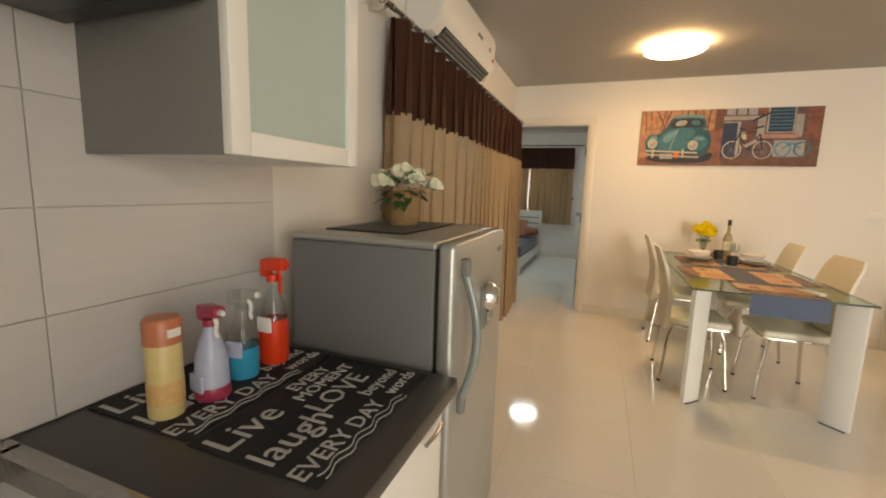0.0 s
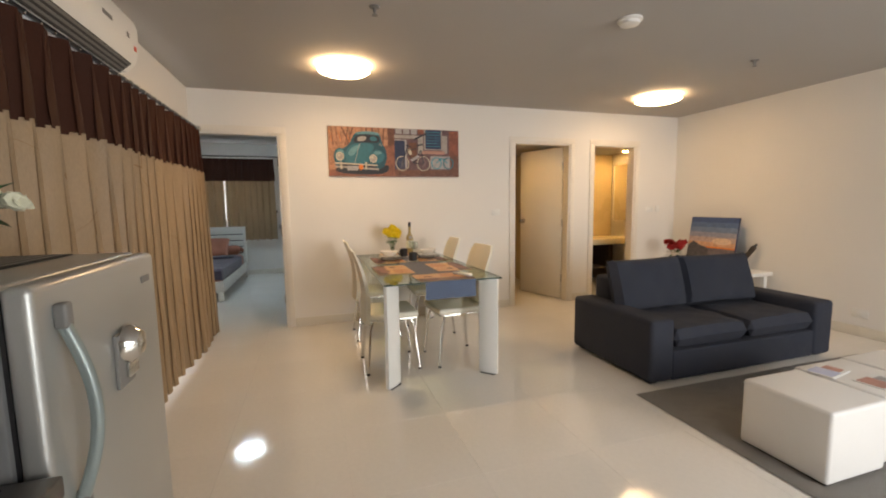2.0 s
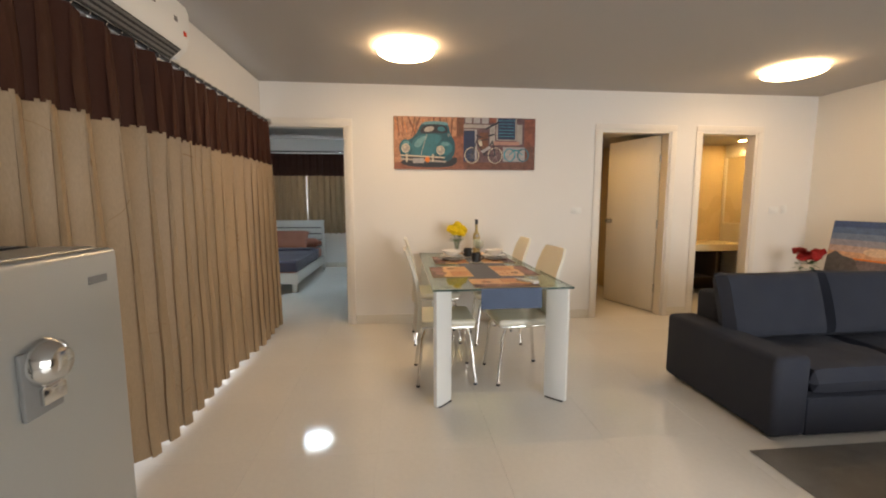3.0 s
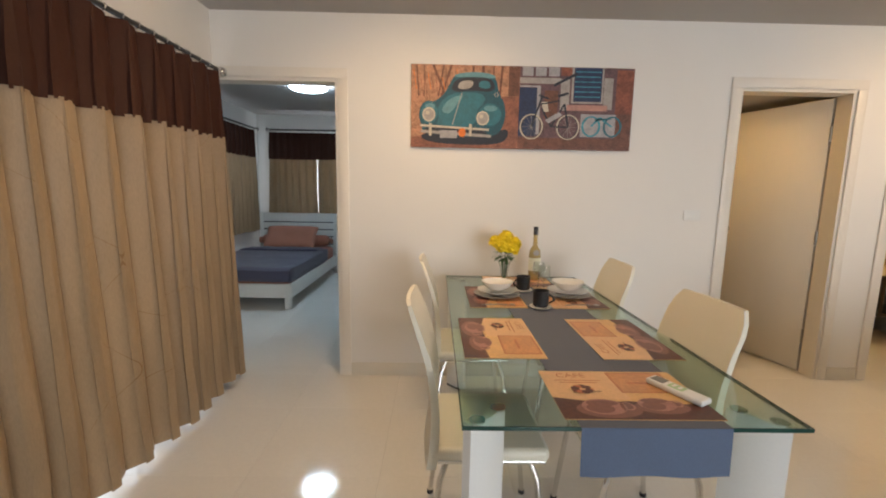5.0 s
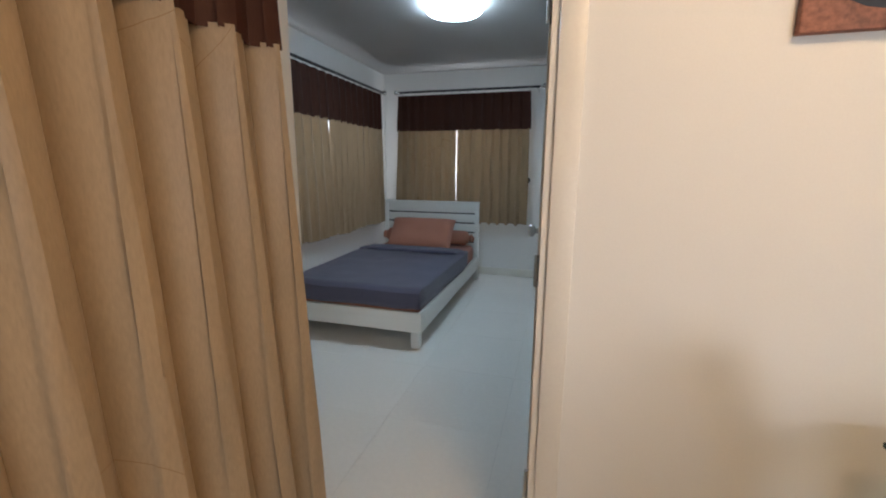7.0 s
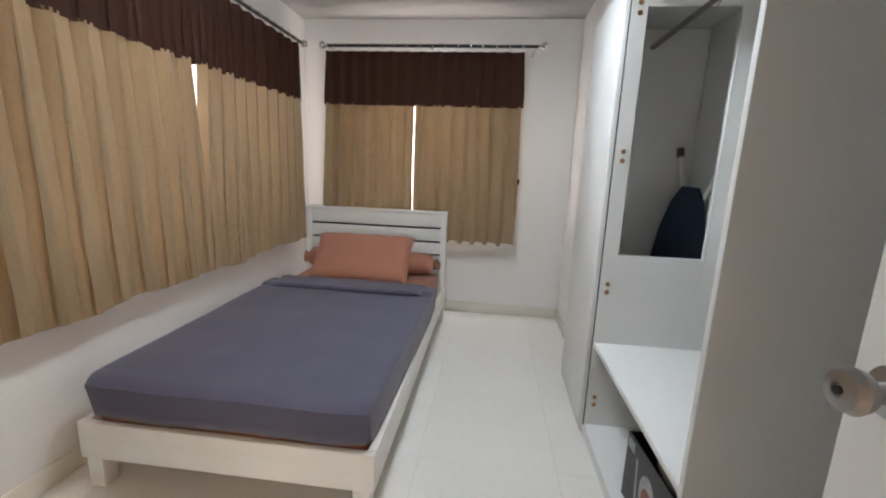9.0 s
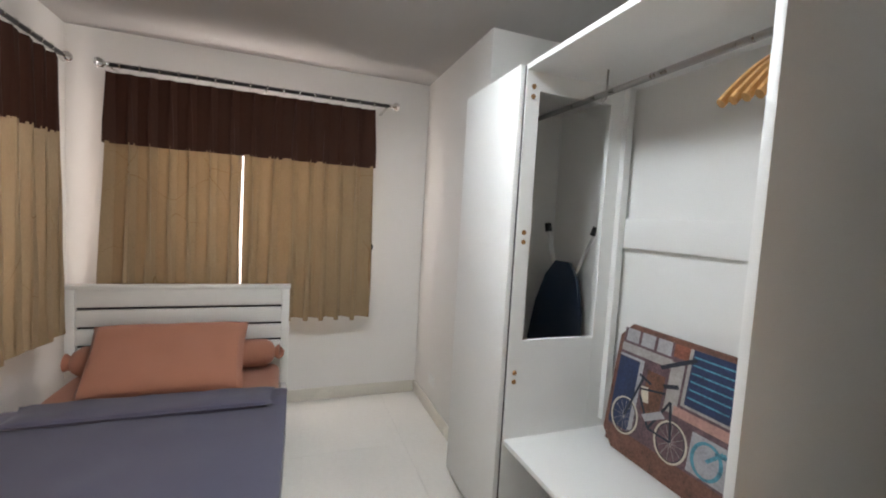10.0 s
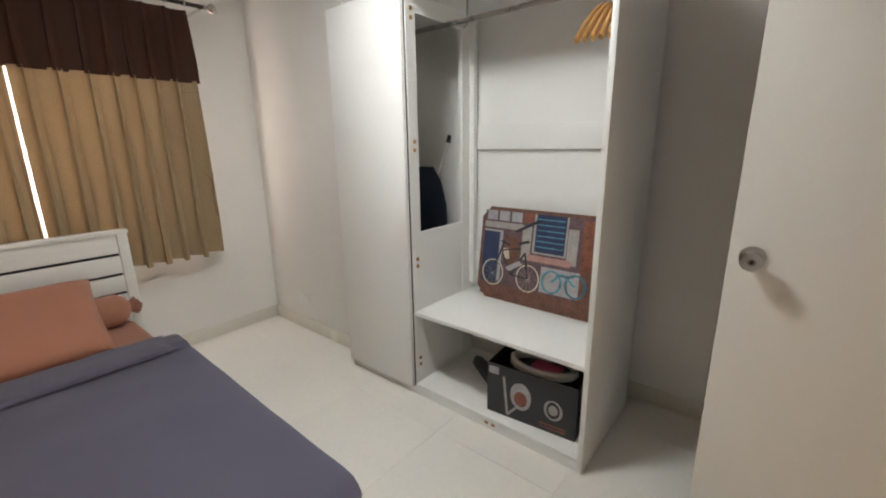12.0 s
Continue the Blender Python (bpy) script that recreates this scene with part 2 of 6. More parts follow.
GLOW_SOFT = surf("soft_warm_diffuser", (0.9, 0.8, 0.6), 0.5, 0, 2, 20, 0, emit=(1.0, 0.67, 0.36), strength=LAMP_WARM * 0.7)
GLOW_COOL = surf("cool_diffuser", (0.9, 0.9, 0.9), 0.5, 0, 2, 20, 0, emit=(0.66, 0.86, 1.0), strength=LAMP_COOL)
GLOW_BATH = surf("bath_diffuser", (0.9, 0.8, 0.6), 0.5, 0, 2, 20, 0, emit=(1.0, 0.60, 0.20), strength=LAMP_BATH)


# ---- shape helpers ----
def box(bm, x0, x1, y0, y1, z0, z1, bevel=0.0, seg=2, m=None):
    r = bmesh.ops.create_cube(bm, size=1.0)
    vs = r["verts"]
    bmesh.ops.scale(bm, vec=(abs(x1 - x0), abs(y1 - y0), abs(z1 - z0)), verts=vs)
    bmesh.ops.translate(bm, vec=((x0 + x1) / 2, (y0 + y1) / 2, (z0 + z1) / 2), verts=vs)
    if m:
        bmesh.ops.transform(bm, matrix=m, verts=vs)
    if bevel:
        es = list({e for v in vs for e in v.link_edges})
        bmesh.ops.bevel(bm, geom=es, offset=bevel, segments=seg, affect="EDGES", profile=0.5)
    return bm


def B(x0, x1, y0, y1, z0, z1, bevel=0.0, seg=2, m=None):
    return box(bmesh.new(), x0, x1, y0, y1, z0, z1, bevel, seg, m)


def lathe(profile, seg=24, centre=(0, 0, 0), m=None):
    bm = bmesh.new()
    rings = []
    for r, z in profile:
        rings.append([bm.verts.new((centre[0] + r * math.cos(2 * math.pi * i / seg), centre[1] + r * math.sin(2 * math.pi * i / seg), centre[2] + z)) for i in range(seg)])
    for a, b in zip(rings, rings[1:]):
        for i in range(seg):
            bm.faces.new((a[i], a[(i + 1) % seg], b[(i + 1) % seg], b[i]))
    if profile[0][0] > 1e-5:
        bm.faces.new(list(reversed(rings[0])))
    if profile[-1][0] > 1e-5:
        bm.faces.new(rings[-1])
    bmesh.ops.remove_doubles(bm, verts=bm.verts, dist=1e-5)
    if m:
        bmesh.ops.transform(bm, matrix=m, verts=bm.verts)
    return bm


def tube(points, r, seg=10, bm=None):
    bm = bm or bmesh.new()
    pts = [Vector(p) for p in points]
    rings = []
    for i, p in enumerate(pts):
        d = (pts[min(i + 1, len(pts) - 1)] - pts[max(i - 1, 0)]).normalized()
        u = d.orthogonal().normalized() if i == 0 else (u - d * u.dot(d)).normalized()
        v = d.cross(u)
        rings.append([bm.verts.new(p + r * (u * math.cos(2 * math.pi * k / seg) + v * math.sin(2 * math.pi * k / seg))) for k in range(seg)])
    for a, b in zip(rings, rings[1:]):
        for k in range(seg):
            bm.faces.new((a[k], a[(k + 1) % seg], b[(k + 1) % seg], b[k]))
    bm.faces.new(list(reversed(rings[0])))
    bm.faces.new(rings[-1])
    return bm


def part(name, bm, material, parent=None, label="", smooth=True):
    me = bpy.data.meshes.new(name)
    bmesh.ops.recalc_face_normals(bm, faces=bm.faces)
    bm.to_mesh(me)
    bm.free()
    if smooth:
        me.polygons.foreach_set("use_smooth", [True] * len(me.polygons))
        me.set_sharp_from_angle(angle=radians(35))
    me.materials.append(material)
    ob = new(name, me)
    if parent:
        ob.parent = parent
    return tagged(ob, label)


def thing(name, label, category, group="", m=None, kind=""):
    ob = tagged(new(name), label, category, group, kind)
    if m:
        ob.matrix_basis = m
    return ob


def struct(name, bm, material, label, category="structure"):
    return tagged(part(name, bm, material), label, category, kind="structure")


def pillow(bm, x0, x1, y0, y1, z0, z1, n=18, power=0.35, wobble=0.006, seed=0, m=None):
    """A soft cushion: a grid whose thickness falls off to the rim."""
    top, bot = {}, {}
    for i in range(n + 1):
        for j in range(n + 1):
            u, v = i / n * 2 - 1, j / n * 2 - 1
            f = max(0.0, (1 - u ** 4) * (1 - v ** 4)) ** power
            pin = 1 - 0.04 * (1 - abs(v) ** 2) * abs(u) ** 3
            pinv = 1 - 0.04 * (1 - abs(u) ** 2) * abs(v) ** 3
            x, y = (x0 + x1) / 2 + (x1 - x0) / 2 * u * pin, (y0 + y1) / 2 + (y1 - y0) / 2 * v * pinv
            zc, h = (z0 + z1) / 2, (z1 - z0) / 2
            w = wobble * noise.noise(Vector((x * 7 + seed, y * 7, seed * 3.1)))
            top[i, j] = bm.verts.new((x, y, zc + h * f + w * f))
            bot[i, j] = top[i, j] if i in (0, n) or j in (0, n) else bm.verts.new((x, y, zc - h * f))
    for i in range(n):
        for j in range(n):
            for g in (top, bot):
                vs = [g[i, j], g[i + 1, j], g[i + 1, j + 1], g[i, j + 1]]
                bm.faces.new(vs)
    if m:
        bmesh.ops.transform(bm, matrix=m, verts=bm.verts)
    return bm


# ---- shell ----
XL, XR, YF, YB, H = -0.82, 5.24, 5.40, -1.6, 2.47
WT = 0.12
BX0, BX1, BY1, BH = -2.24, 0.70, 9.42, 2.50
D_TOP = 2.06


def wall_y(name, y0, y1, x0, x1, h, holes, label):
    """A wall along x with openings (x0, x1, z0, z1)."""
    bm = bmesh.new()
    at = x0
    for a, b, c, d in sorted(holes):
        if a > at:
            box(bm, at, a, y0, y1, 0, h)
        if c > 0:
            box(bm, a, b, y0, y1, 0, c)
        if d < h:
            box(bm, a, b, y0, y1, d, h)
        at = b
    box(bm, at, x1, y0, y1, 0, h)
    return struct(name, bm, WALL, label, "wall")


def wall_x(name, x0, x1, y0, y1, h, holes, label):
    bm = bmesh.new()
    at = y0
    for a, b, c, d in sorted(holes):
        if a > at:
            box(bm, x0, x1, at, a, 0, h)
        if c > 0:
            box(bm, x0, x1, a, b, 0, c)
        if d < h:
            box(bm, x0, x1, a, b, d, h)
        at = b
    box(bm, x0, x1, at, y1, 0, h)
    return struct(name, bm, WALL, label, "wall")


DOORS = [(-0.87, 0.0), (2.70, 3.50), (3.86, 4.53)]
wall_y("wall_north", YF, YF + WT, XL - WT, XR + WT, 2.7, [(a, b, 0, D_TOP) for a, b in DOORS], "white painted partition wall with three door openings")
wall_x("wall_west", XL - 0.15, XL, YB, YF, 2.7, [(2.5, 5.05, 0.005, 1.98)], "white painted outer wall with a wide window opening")
wall_x("wall_east", XR, XR + WT, YB, 7.6, 2.7, [], "plain white painted side wall")
wall_y("wall_south", YB - WT, YB, XL - WT, XR + WT, 2.7, [(1.7, 4.9, 0.1, 2.2)], "plain white painted end wall")
wall_x("wall_bedroom_west", BX0 - 0.15, BX0, YF + WT, BY1, 2.7, [(6.75, 9.0, 0.82, 2.15)], "white bedroom wall with a window opening")
wall_y("wall_bedroom_north", BY1, BY1 + 0.15, BX0 - 0.15, BX1 + WT, 2.7, [(-1.85, -0.5, 0.82, 2.15)], "white bedroom end wall with a window opening")
wall_x("wall_bedroom_east", BX1, BX1 + WT, YF + WT, BY1, 2.7, [], "white bedroom wall behind the wardrobe")
wall_y("wall_bedroom_south", YF, YF + WT, BX0 - 0.15, XL - WT, 2.7, [], "white bedroom wall beside the doorway")
struct("bedroom_column", B(0.085, BX1, 8.30, BY1, 0, 2.7, 0.004), WALL, "white painted corner column", "column")
struct("ceiling_main", B(XL - 0.1, XR + 0.1, YB - 0.1, YF, H, H + 0.1), CEIL, "white painted living room ceiling, coloured grey for its dimmer light", "ceiling")
struct("ceiling_bedroom", B(BX0 - 0.1, BX1 + 0.1, YF + WT, BY1 + 0.1, BH, BH + 0.1), CEIL, "white painted bedroom ceiling, coloured grey for its dimmer light", "ceiling")
# rooms behind the two far doors
wall_x("wall_bath_west", 2.48, 2.58, YF + WT, 7.6, 2.7, [], "beige tiled wall").data.materials[0] = BATH
wall_x("wall_bath_middle", 3.66, 3.74, YF + WT, 7.6, 2.7, [], "beige tiled dividing wall").data.materials[0] = BATH
wall_y("wall_bath_north", 7.5, 7.6, 2.48, XR, 2.7, [], "beige tiled end wall").data.materials[0] = BATH
struct("ceiling_bath", B(2.48, XR, YF + WT, 7.6, 2.105, 2.2), CEIL, "white bathroom ceiling in the same dimmed grey", "ceiling")
struct("ground", B(-400, 400, -400, 400, -9.1, -9.0), HEDGE, "pale ground far below the windows", "ground")

floor = struct("floor", B(BX0 - 0.15, XR + 0.1, YB - 0.1, BY1 + 0.1, -0.1, -0.0025), GROUT, "polished cream floor tiles with thin joints", "floor")


def trim_door(name, a, b, label):
    bm = bmesh.new()
    w, p = 0.065, 0.014
    for y0, y1 in ((YF - p, YF - 0.001), (YF + WT + 0.001, YF + WT + p)):
        box(bm, a - w, a, y0, y1, 0, D_TOP, 0.004)
        box(bm, b, b + w, y0, y1, 0, D_TOP, 0.004)
        box(bm, a - w, b + w, y0, y1, D_TOP, D_TOP + w, 0.004)
    box(bm, a, a + 0.02, YF, YF + WT, 0, D_TOP - 0.02)
    box(bm, b - 0.02, b, YF, YF + WT, 0, D_TOP - 0.02)
    box(bm, a, b, YF, YF + WT, D_TOP - 0.02, D_TOP)
    return struct(name, bm, TRIM, label, "door frame")


trim_door("door_frame_1", -0.87, 0.0, "cream painted bedroom door frame")
trim_door("door_frame_2", 2.70, 3.50, "cream painted door frame of the room behind")
trim_door("door_frame_3", 3.86, 4.53, "cream painted bathroom door frame")


def baseboard(name, x0, x1, y0, y1):
    struct(name, B(x0, x1, y0, y1, 0, 0.095, 0.004), SKIRT, "low cream tile skirting along the wall", "baseboard")


baseboard("baseboard_1", 0.067, 2.633, YF - 0.012, YF - 0.001)
baseboard("baseboard_2", 3.567, 3.793, YF - 0.012, YF - 0.001)
baseboard("baseboard_3", 4.597, XR - 0.013, YF - 0.012, YF - 0.001)
baseboard("baseboard_4", XR - 0.012, XR - 0.001, YB, YF - 0.001)
baseboard("baseboard_5", BX0 + 0.001, BX0 + 0.012, YF + WT + 0.02, BY1 - 0.013)
baseboard("baseboard_6", BX0 + 0.001, 0.072, BY1 - 0.012, BY1 - 0.001)
baseboard("baseboard_7", 0.073, 0.084, 8.30, BY1 - 0.001)
baseboard("baseboard_8", BX1 - 0.012, BX1 - 0.001, 5.54, 8.29)


def door_leaf(name, hinge, rz, width, label, side):
    """A flush leaf from its hinge along +y, with knobs on both faces; rz turns it."""
    d = thing(name, label, "door", m=pose(hinge[0], hinge[1], 0.008, 0, 0, rz))
    t = 0.036
    x0, x1 = (0, t) if side > 0 else (-t, 0)
    part("door_panel", B(x0, x1, 0.0, width, 0, 2.03, 0.002), DOOR, d)
    for s, xs in ((-1, x0), (1, x1)):
        m = pose(xs, width - 0.06, 1.045, 0, 90 * s, 0)
        part("door_knob", lathe([(0.0, 0), (0.034, 0.0), (0.034, 0.006), (0.014, 0.012), (0.012, 0.03), (0.026, 0.038), (0.031, 0.052), (0.026, 0.064), (0.010, 0.068), (0.008, 0.064), (0, 0.064)], 24, m=m), HANDLE if s > 0 else STEEL, d, "brushed metal door knob")
        part("keyhole", lathe([(0, 0.0645), (0.006, 0.0645), (0.006, 0.0690), (0, 0.0690)], 12, m=m), BLACKP, d, "dark keyhole in the knob")
    for z in (0.28, 1.03, 1.78):
        part("hinge", lathe([(0.0, -0.05), (0.008, -0.05), (0.008, 0.05), (0, 0.05)], 10, ((x0 if side > 0 else x1), -0.006, z)), STEEL, d)
    return d


door_leaf("bedroom_door", (-0.034, 5.545), 1.5, 0.80, "cream laminate bedroom door standing wide open", 1)
door_leaf("inner_door", (3.476, 5.535), 19.0, 0.74, "beige laminate door standing open into the room behind", 1)


# windows in the openings
def window(name, axis, plane, a0, a1, z0, z1, mullions, label):
    w = thing(name, label, "window", kind="structure")

    def bar(p0, p1, q0, q1, nm, mat, t):
        bm = B(plane - t, plane + t, p0, p1, q0, q1, 0.003) if axis == "x" else B(p0, p1, plane - t, plane + t, q0, q1, 0.003)
        return part(nm, bm, mat, w)

    f = 0.05
    bar(a0, a1, z0, z0 + f, "window_frame", PLASTIC, 0.03)
    bar(a0, a1, z1 - f, z1, "window_frame", PLASTIC, 0.03)
    edges = [a0] + [a0 + (a1 - a0) * k / mullions for k in range(1, mullions)] + [a1 - f]
    for e in edges:
        bar(e, e + f, z0 + f, z1 - f, "window_frame", PLASTIC, 0.028)
    for k in range(mullions):
        p = bar(edges[k] + f, edges[k + 1], z0 + f, z1 - f, "pane", PANE, 0.004)
        p.visible_shadow = False


window("window_1", "x", XL - 0.1, 2.5, 5.05, 0.005, 1.98, 3, "wide white-framed glazed opening behind the curtain")
window("window_2", "x", BX0 - 0.1, 6.75, 9.0, 0.82, 2.15, 3, "white-framed bedroom window behind the curtain")
window("window_4", "y", YB - 0.08, 1.7, 4.9, 0.1, 2.2, 3, "white-framed balcony glazing at the end of the living room")
window("window_3", "y", BY1 + 0.1, -1.85, -0.5, 0.82, 2.15, 2, "white-framed bedroom window behind the headboard")


# ---- curtains ----
def sheet(axis, plane, a0, a1, z0, z1, pitch, amp, seed, hem=0.0, lean0=0.0, lean1=0.0, grow=1.0, zmid=None):
    """A pleated length of cloth; hem: unevenness of its lower edge; lean: how far its ends drift below."""
    bm = bmesh.new()
    n, rows = int((a1 - a0) / pitch * 22), 14
    grid = []
    for j in range(rows + 1):
        v = j / rows
        z = z1 + (z0 - z1) * v
        row = []
        for i in range(n + 1):
            u = i / n
            a = a0 + (a1 - a0) * u
            a += v * (lean0 * (1 - u) + lean1 * u)
            drift = 0.45 * noise.noise(Vector((a * 2.1, z * 0.22, seed)))
            ph = 2 * math.pi * ((a0 + (a1 - a0) * u) / pitch + drift) + 0.3 * noise.noise(Vector((a * 3, z * 0.7, seed + 5)))
            k = (0.72 + 0.28 * v * grow) * (0.8 + 0.45 * noise.noise(Vector((a * 1.7, 0.3, seed + 9))))
            ph += 0.75 * math.sin(ph)
            s = math.sin(ph)
            off = amp * k * (s + 0.22 * math.sin(2 * ph + 1.1)) + 0.012 * v * noise.noise(Vector((a * 6, z * 3, seed)))
            zz = z + (hem * (s * 0.5 + noise.noise(Vector((a * 4, 1.0, seed)))) if j == rows else 0)
            a += 0.24 * pitch * min(1.0, 0.35 + 0.9 * v) * math.sin(2 * ph) * (1 if seed < 50 else 0)
            row.append(bm.verts.new((plane + off, a, zz) if axis == "x" else (a, plane + off, zz)))
        grid.append(row)
    for j in range(rows):
        for i in range(n):
            bm.faces.new((grid[j][i], grid[j][i + 1], grid[j + 1][i + 1], grid[j + 1][i]))
    return bm


def rod(name, axis, plane, a0, a1, z, label, every=0.1):
    r = thing(name, label, "curtain rod")

    def P(a, dz=0.0, off=0.0):
        return (plane + off, a, z + dz) if axis == "x" else (a, plane + off, z + dz)

    part("pole", tube([P(a0), P(a1)], 0.0125), BLACKP, r)
    turn = (-90, 0, 0) if axis == "x" else (0, 90, 0)
    for a, s in ((a0, -1), (a1, 1)):
        m = pose(*P(a), *(c * s for c in turn))
        part("finial", lathe([(0.012, -0.01), (0.017, 0.0), (0.012, 0.008), (0.012, 0.014), (0.026, 0.024), (0.033, 0.042), (0.026, 0.060), (0.0, 0.068)], 16, m=m), CHROME, r, "round chrome finial")
    k = a0 + 0.06
    while k < a1 - 0.03:
        m = pose(*P(k), *turn)
        part("ring", lathe([(0.014, -0.004), (0.019, -0.004), (0.019, 0.004), (0.014, 0.004), (0.014, -0.004)], 14, m=m), CHROME, r)
        k += every
    return r


def bracket(r, axis, plane, a, z, wall):
    lo, hi = min(plane, wall), max(plane, wall)
    bm = B(lo, hi, a - 0.008, a + 0.008, z - 0.022, z - 0.010, 0.002) if axis == "x" else B(a - 0.008, a + 0.008, lo, hi, z - 0.022, z - 0.010, 0.002)
    part("bracket", bm, CHROME, r)


def curtain(name, axis, plane, spans, top, band, low, pitch, amp, seed, label, hem=0.01, leans=None):
    c = thing(name, label, "curtain")
    a0, a1 = spans[0][0], spans[-1][1]
    b = part("valance_band", sheet(axis, plane, a0, a1, band, top, pitch, amp * 0.6, seed, 0.004, 0, 0, 0.9), BROWN, c, "dark brown upper band of the curtain")
    for k, (p, q) in enumerate(spans):
        l0, l1 = leans[k] if leans else (0, 0)
        part("curtain_panel", sheet(axis, plane, p, q, low, band + 0.012, pitch, amp, seed, hem, l0, l1), BEIGE, c, "beige satin lower curtain panel")
    return c


curtain("curtain", "x", -0.725, [(2.29, 5.27)], 2.05, 1.64, 0.045, 0.158, 0.098, 2.0, "floor-length beige curtain with a dark brown top band", 0.014, [(0, 0.07)])
r1 = rod("curtain_rod", "x", -0.735, 2.22, 5.31, 2.075, "slim black curtain rod with chrome rings")
for a in (2.25, 3.8, 5.28):
    bracket(r1, "x", -0.735, a, 2.075, XL)
curtain("curtain", "x", -2.125, [(6.63, 7.80), (7.89, 9.10)], 2.20, 1.785, 0.68, 0.125, 0.056, 6.0, "sill-length beige bedroom curtain with a dark brown top band", 0.024, [(0, 0.04), (-0.03, 0)])
r2 = rod("curtain_rod", "x", -2.135, 6.55, 9.13, 2.235, "black bedroom curtain rod with chrome rings")
for a in (6.6, 7.86, 9.08):
    bracket(r2, "x", -2.135, a, 2.235, BX0)
curtain("curtain", "y", 9.225, [(-1.96, -1.229), (-1.221, -0.385)], 2.20, 1.785, 0.69, 0.115, 0.052, 11.0, "sill-length beige curtain hanging behind the headboard", 0.024, [(-0.03, 0.0), (0.0, 0.0)])
r3 = rod("curtain_rod", "y", 9.20, -1.95, -0.27, 2.235, "black curtain rod with round chrome finials")
for a in (-1.93, -1.1, -0.3):
    bracket(r3, "y", 9.20, a, 2.235, BY1)


VOILE = cloth("white_voile", (0.80, 0.78, 0.75), 0.55)
for axis, plane, a0, a1, seed in (("x", -2.195, 6.72, 9.03, 52.0), ("y", 9.345, -1.87, -0.48, 57.0)):
    vo = thing("sheer_curtain", "white sheer curtain hanging close to the window", "curtain")
    part("sheer_cloth", sheet(axis, plane, a0, a1, 0.76, 2.19, 0.07, 0.014, seed), VOILE, vo)


# ---- ceiling fittings ----
def dome(name, x, y, z, rad, mat, label):
    d = thing(name, label, "ceiling light")
    part("base_ring", lathe([(0, 0), (rad * 0.7, 0), (rad * 0.7, -0.024), (0, -0.024)], 48, (x, y, z - 0.001)), PLASTIC, d)
    prof = [(rad * 0.66, -0.026), (rad * 0.97, -0.032)] + [(rad * math.cos(k * math.pi / 16), -0.036 - 0.038 * math.sin(k * math.pi / 16)) for k in range(8)] + [(0, -0.074)]
    part("diffuser", lathe(prof, 48, (x, y, z - 0.001)), mat, d, "glowing domed diffuser")
    return d


dome("ceiling_light", 0.60, 4.37, H, 0.215, GLOW_WARM, "round warm glowing ceiling light over the dining table")
dome("ceiling_light", 4.03, 4.53, H, 0.235, GLOW_SOFT, "round warm glowing ceiling light behind the sofa")
dome("ceiling_light", -0.80, 7.42, BH, 0.205, GLOW_COOL, "round cool white glowing bedroom ceiling light")


def downlight(x, y, z, rad, label):
    d = thing("downlight", label, "ceiling light")
    part("rim", lathe([(rad, -0.001), (rad + 0.018, -0.001), (rad + 0.015, -0.007), (rad, -0.009), (rad, -0.001)], 32, (x, y, z)), PLASTIC, d, "white metal rim")
    part("diffuser", lathe([(0, -0.002), (rad - 0.001, -0.002), (rad - 0.001, -0.006), (0, -0.006)], 32, (x, y, z)), GLOW_BATH, d, "glowing flat diffuser")


downlight(5.06, 6.2, 2.105, 0.055, "small round warm downlight in the bathroom ceiling")
# Unseen lamp added behind the wall to brighten this room and its door.
downlight(2.67, 5.78, 2.105, 0.04, "small unseen downlight added to light the room behind")


def sprinkler(x, y, z):
    s = thing("sprinkler", "small brass ceiling sprinkler head", "sprinkler")
    part("escutcheon", lathe([(0, 0), (0.032, 0), (0.03, -0.006), (0.012, -0.012), (0, -0.012)], 20, (x, y, z - 0.001)), GREYP, s)
    part("head", lathe([(0.009, -0.012), (0.010, -0.03), (0.006, -0.036), (0.005, -0.045), (0.018, -0.047), (0.018, -0.050), (0, -0.050)], 16, (x, y, z)), GREYP, s)


sprinkler(0.70, 3.27, H)
sprinkler(3.88, 3.36, H)


def smoke_alarm(x, y, z, r=0.06):
    s = thing("smoke_detector", "round white smoke detector on the ceiling", "smoke detector")
    part("base", lathe([(0, 0), (r, 0), (r, -0.012), (r * 0.9, -0.016), (0, -0.016)], 28, (x, y, z - 0.001)), PLASTIC, s)
    part("cover", lathe([(r * 0.8, -0.016), (r * 0.78, -0.034), (r * 0.45, -0.042), (0, -0.043)], 28, (x, y, z - 0.001)), PLASTIC, s)


smoke_alarm(2.29, 3.0, H, 0.075)
smoke_alarm(-0.83, 6.82, BH)


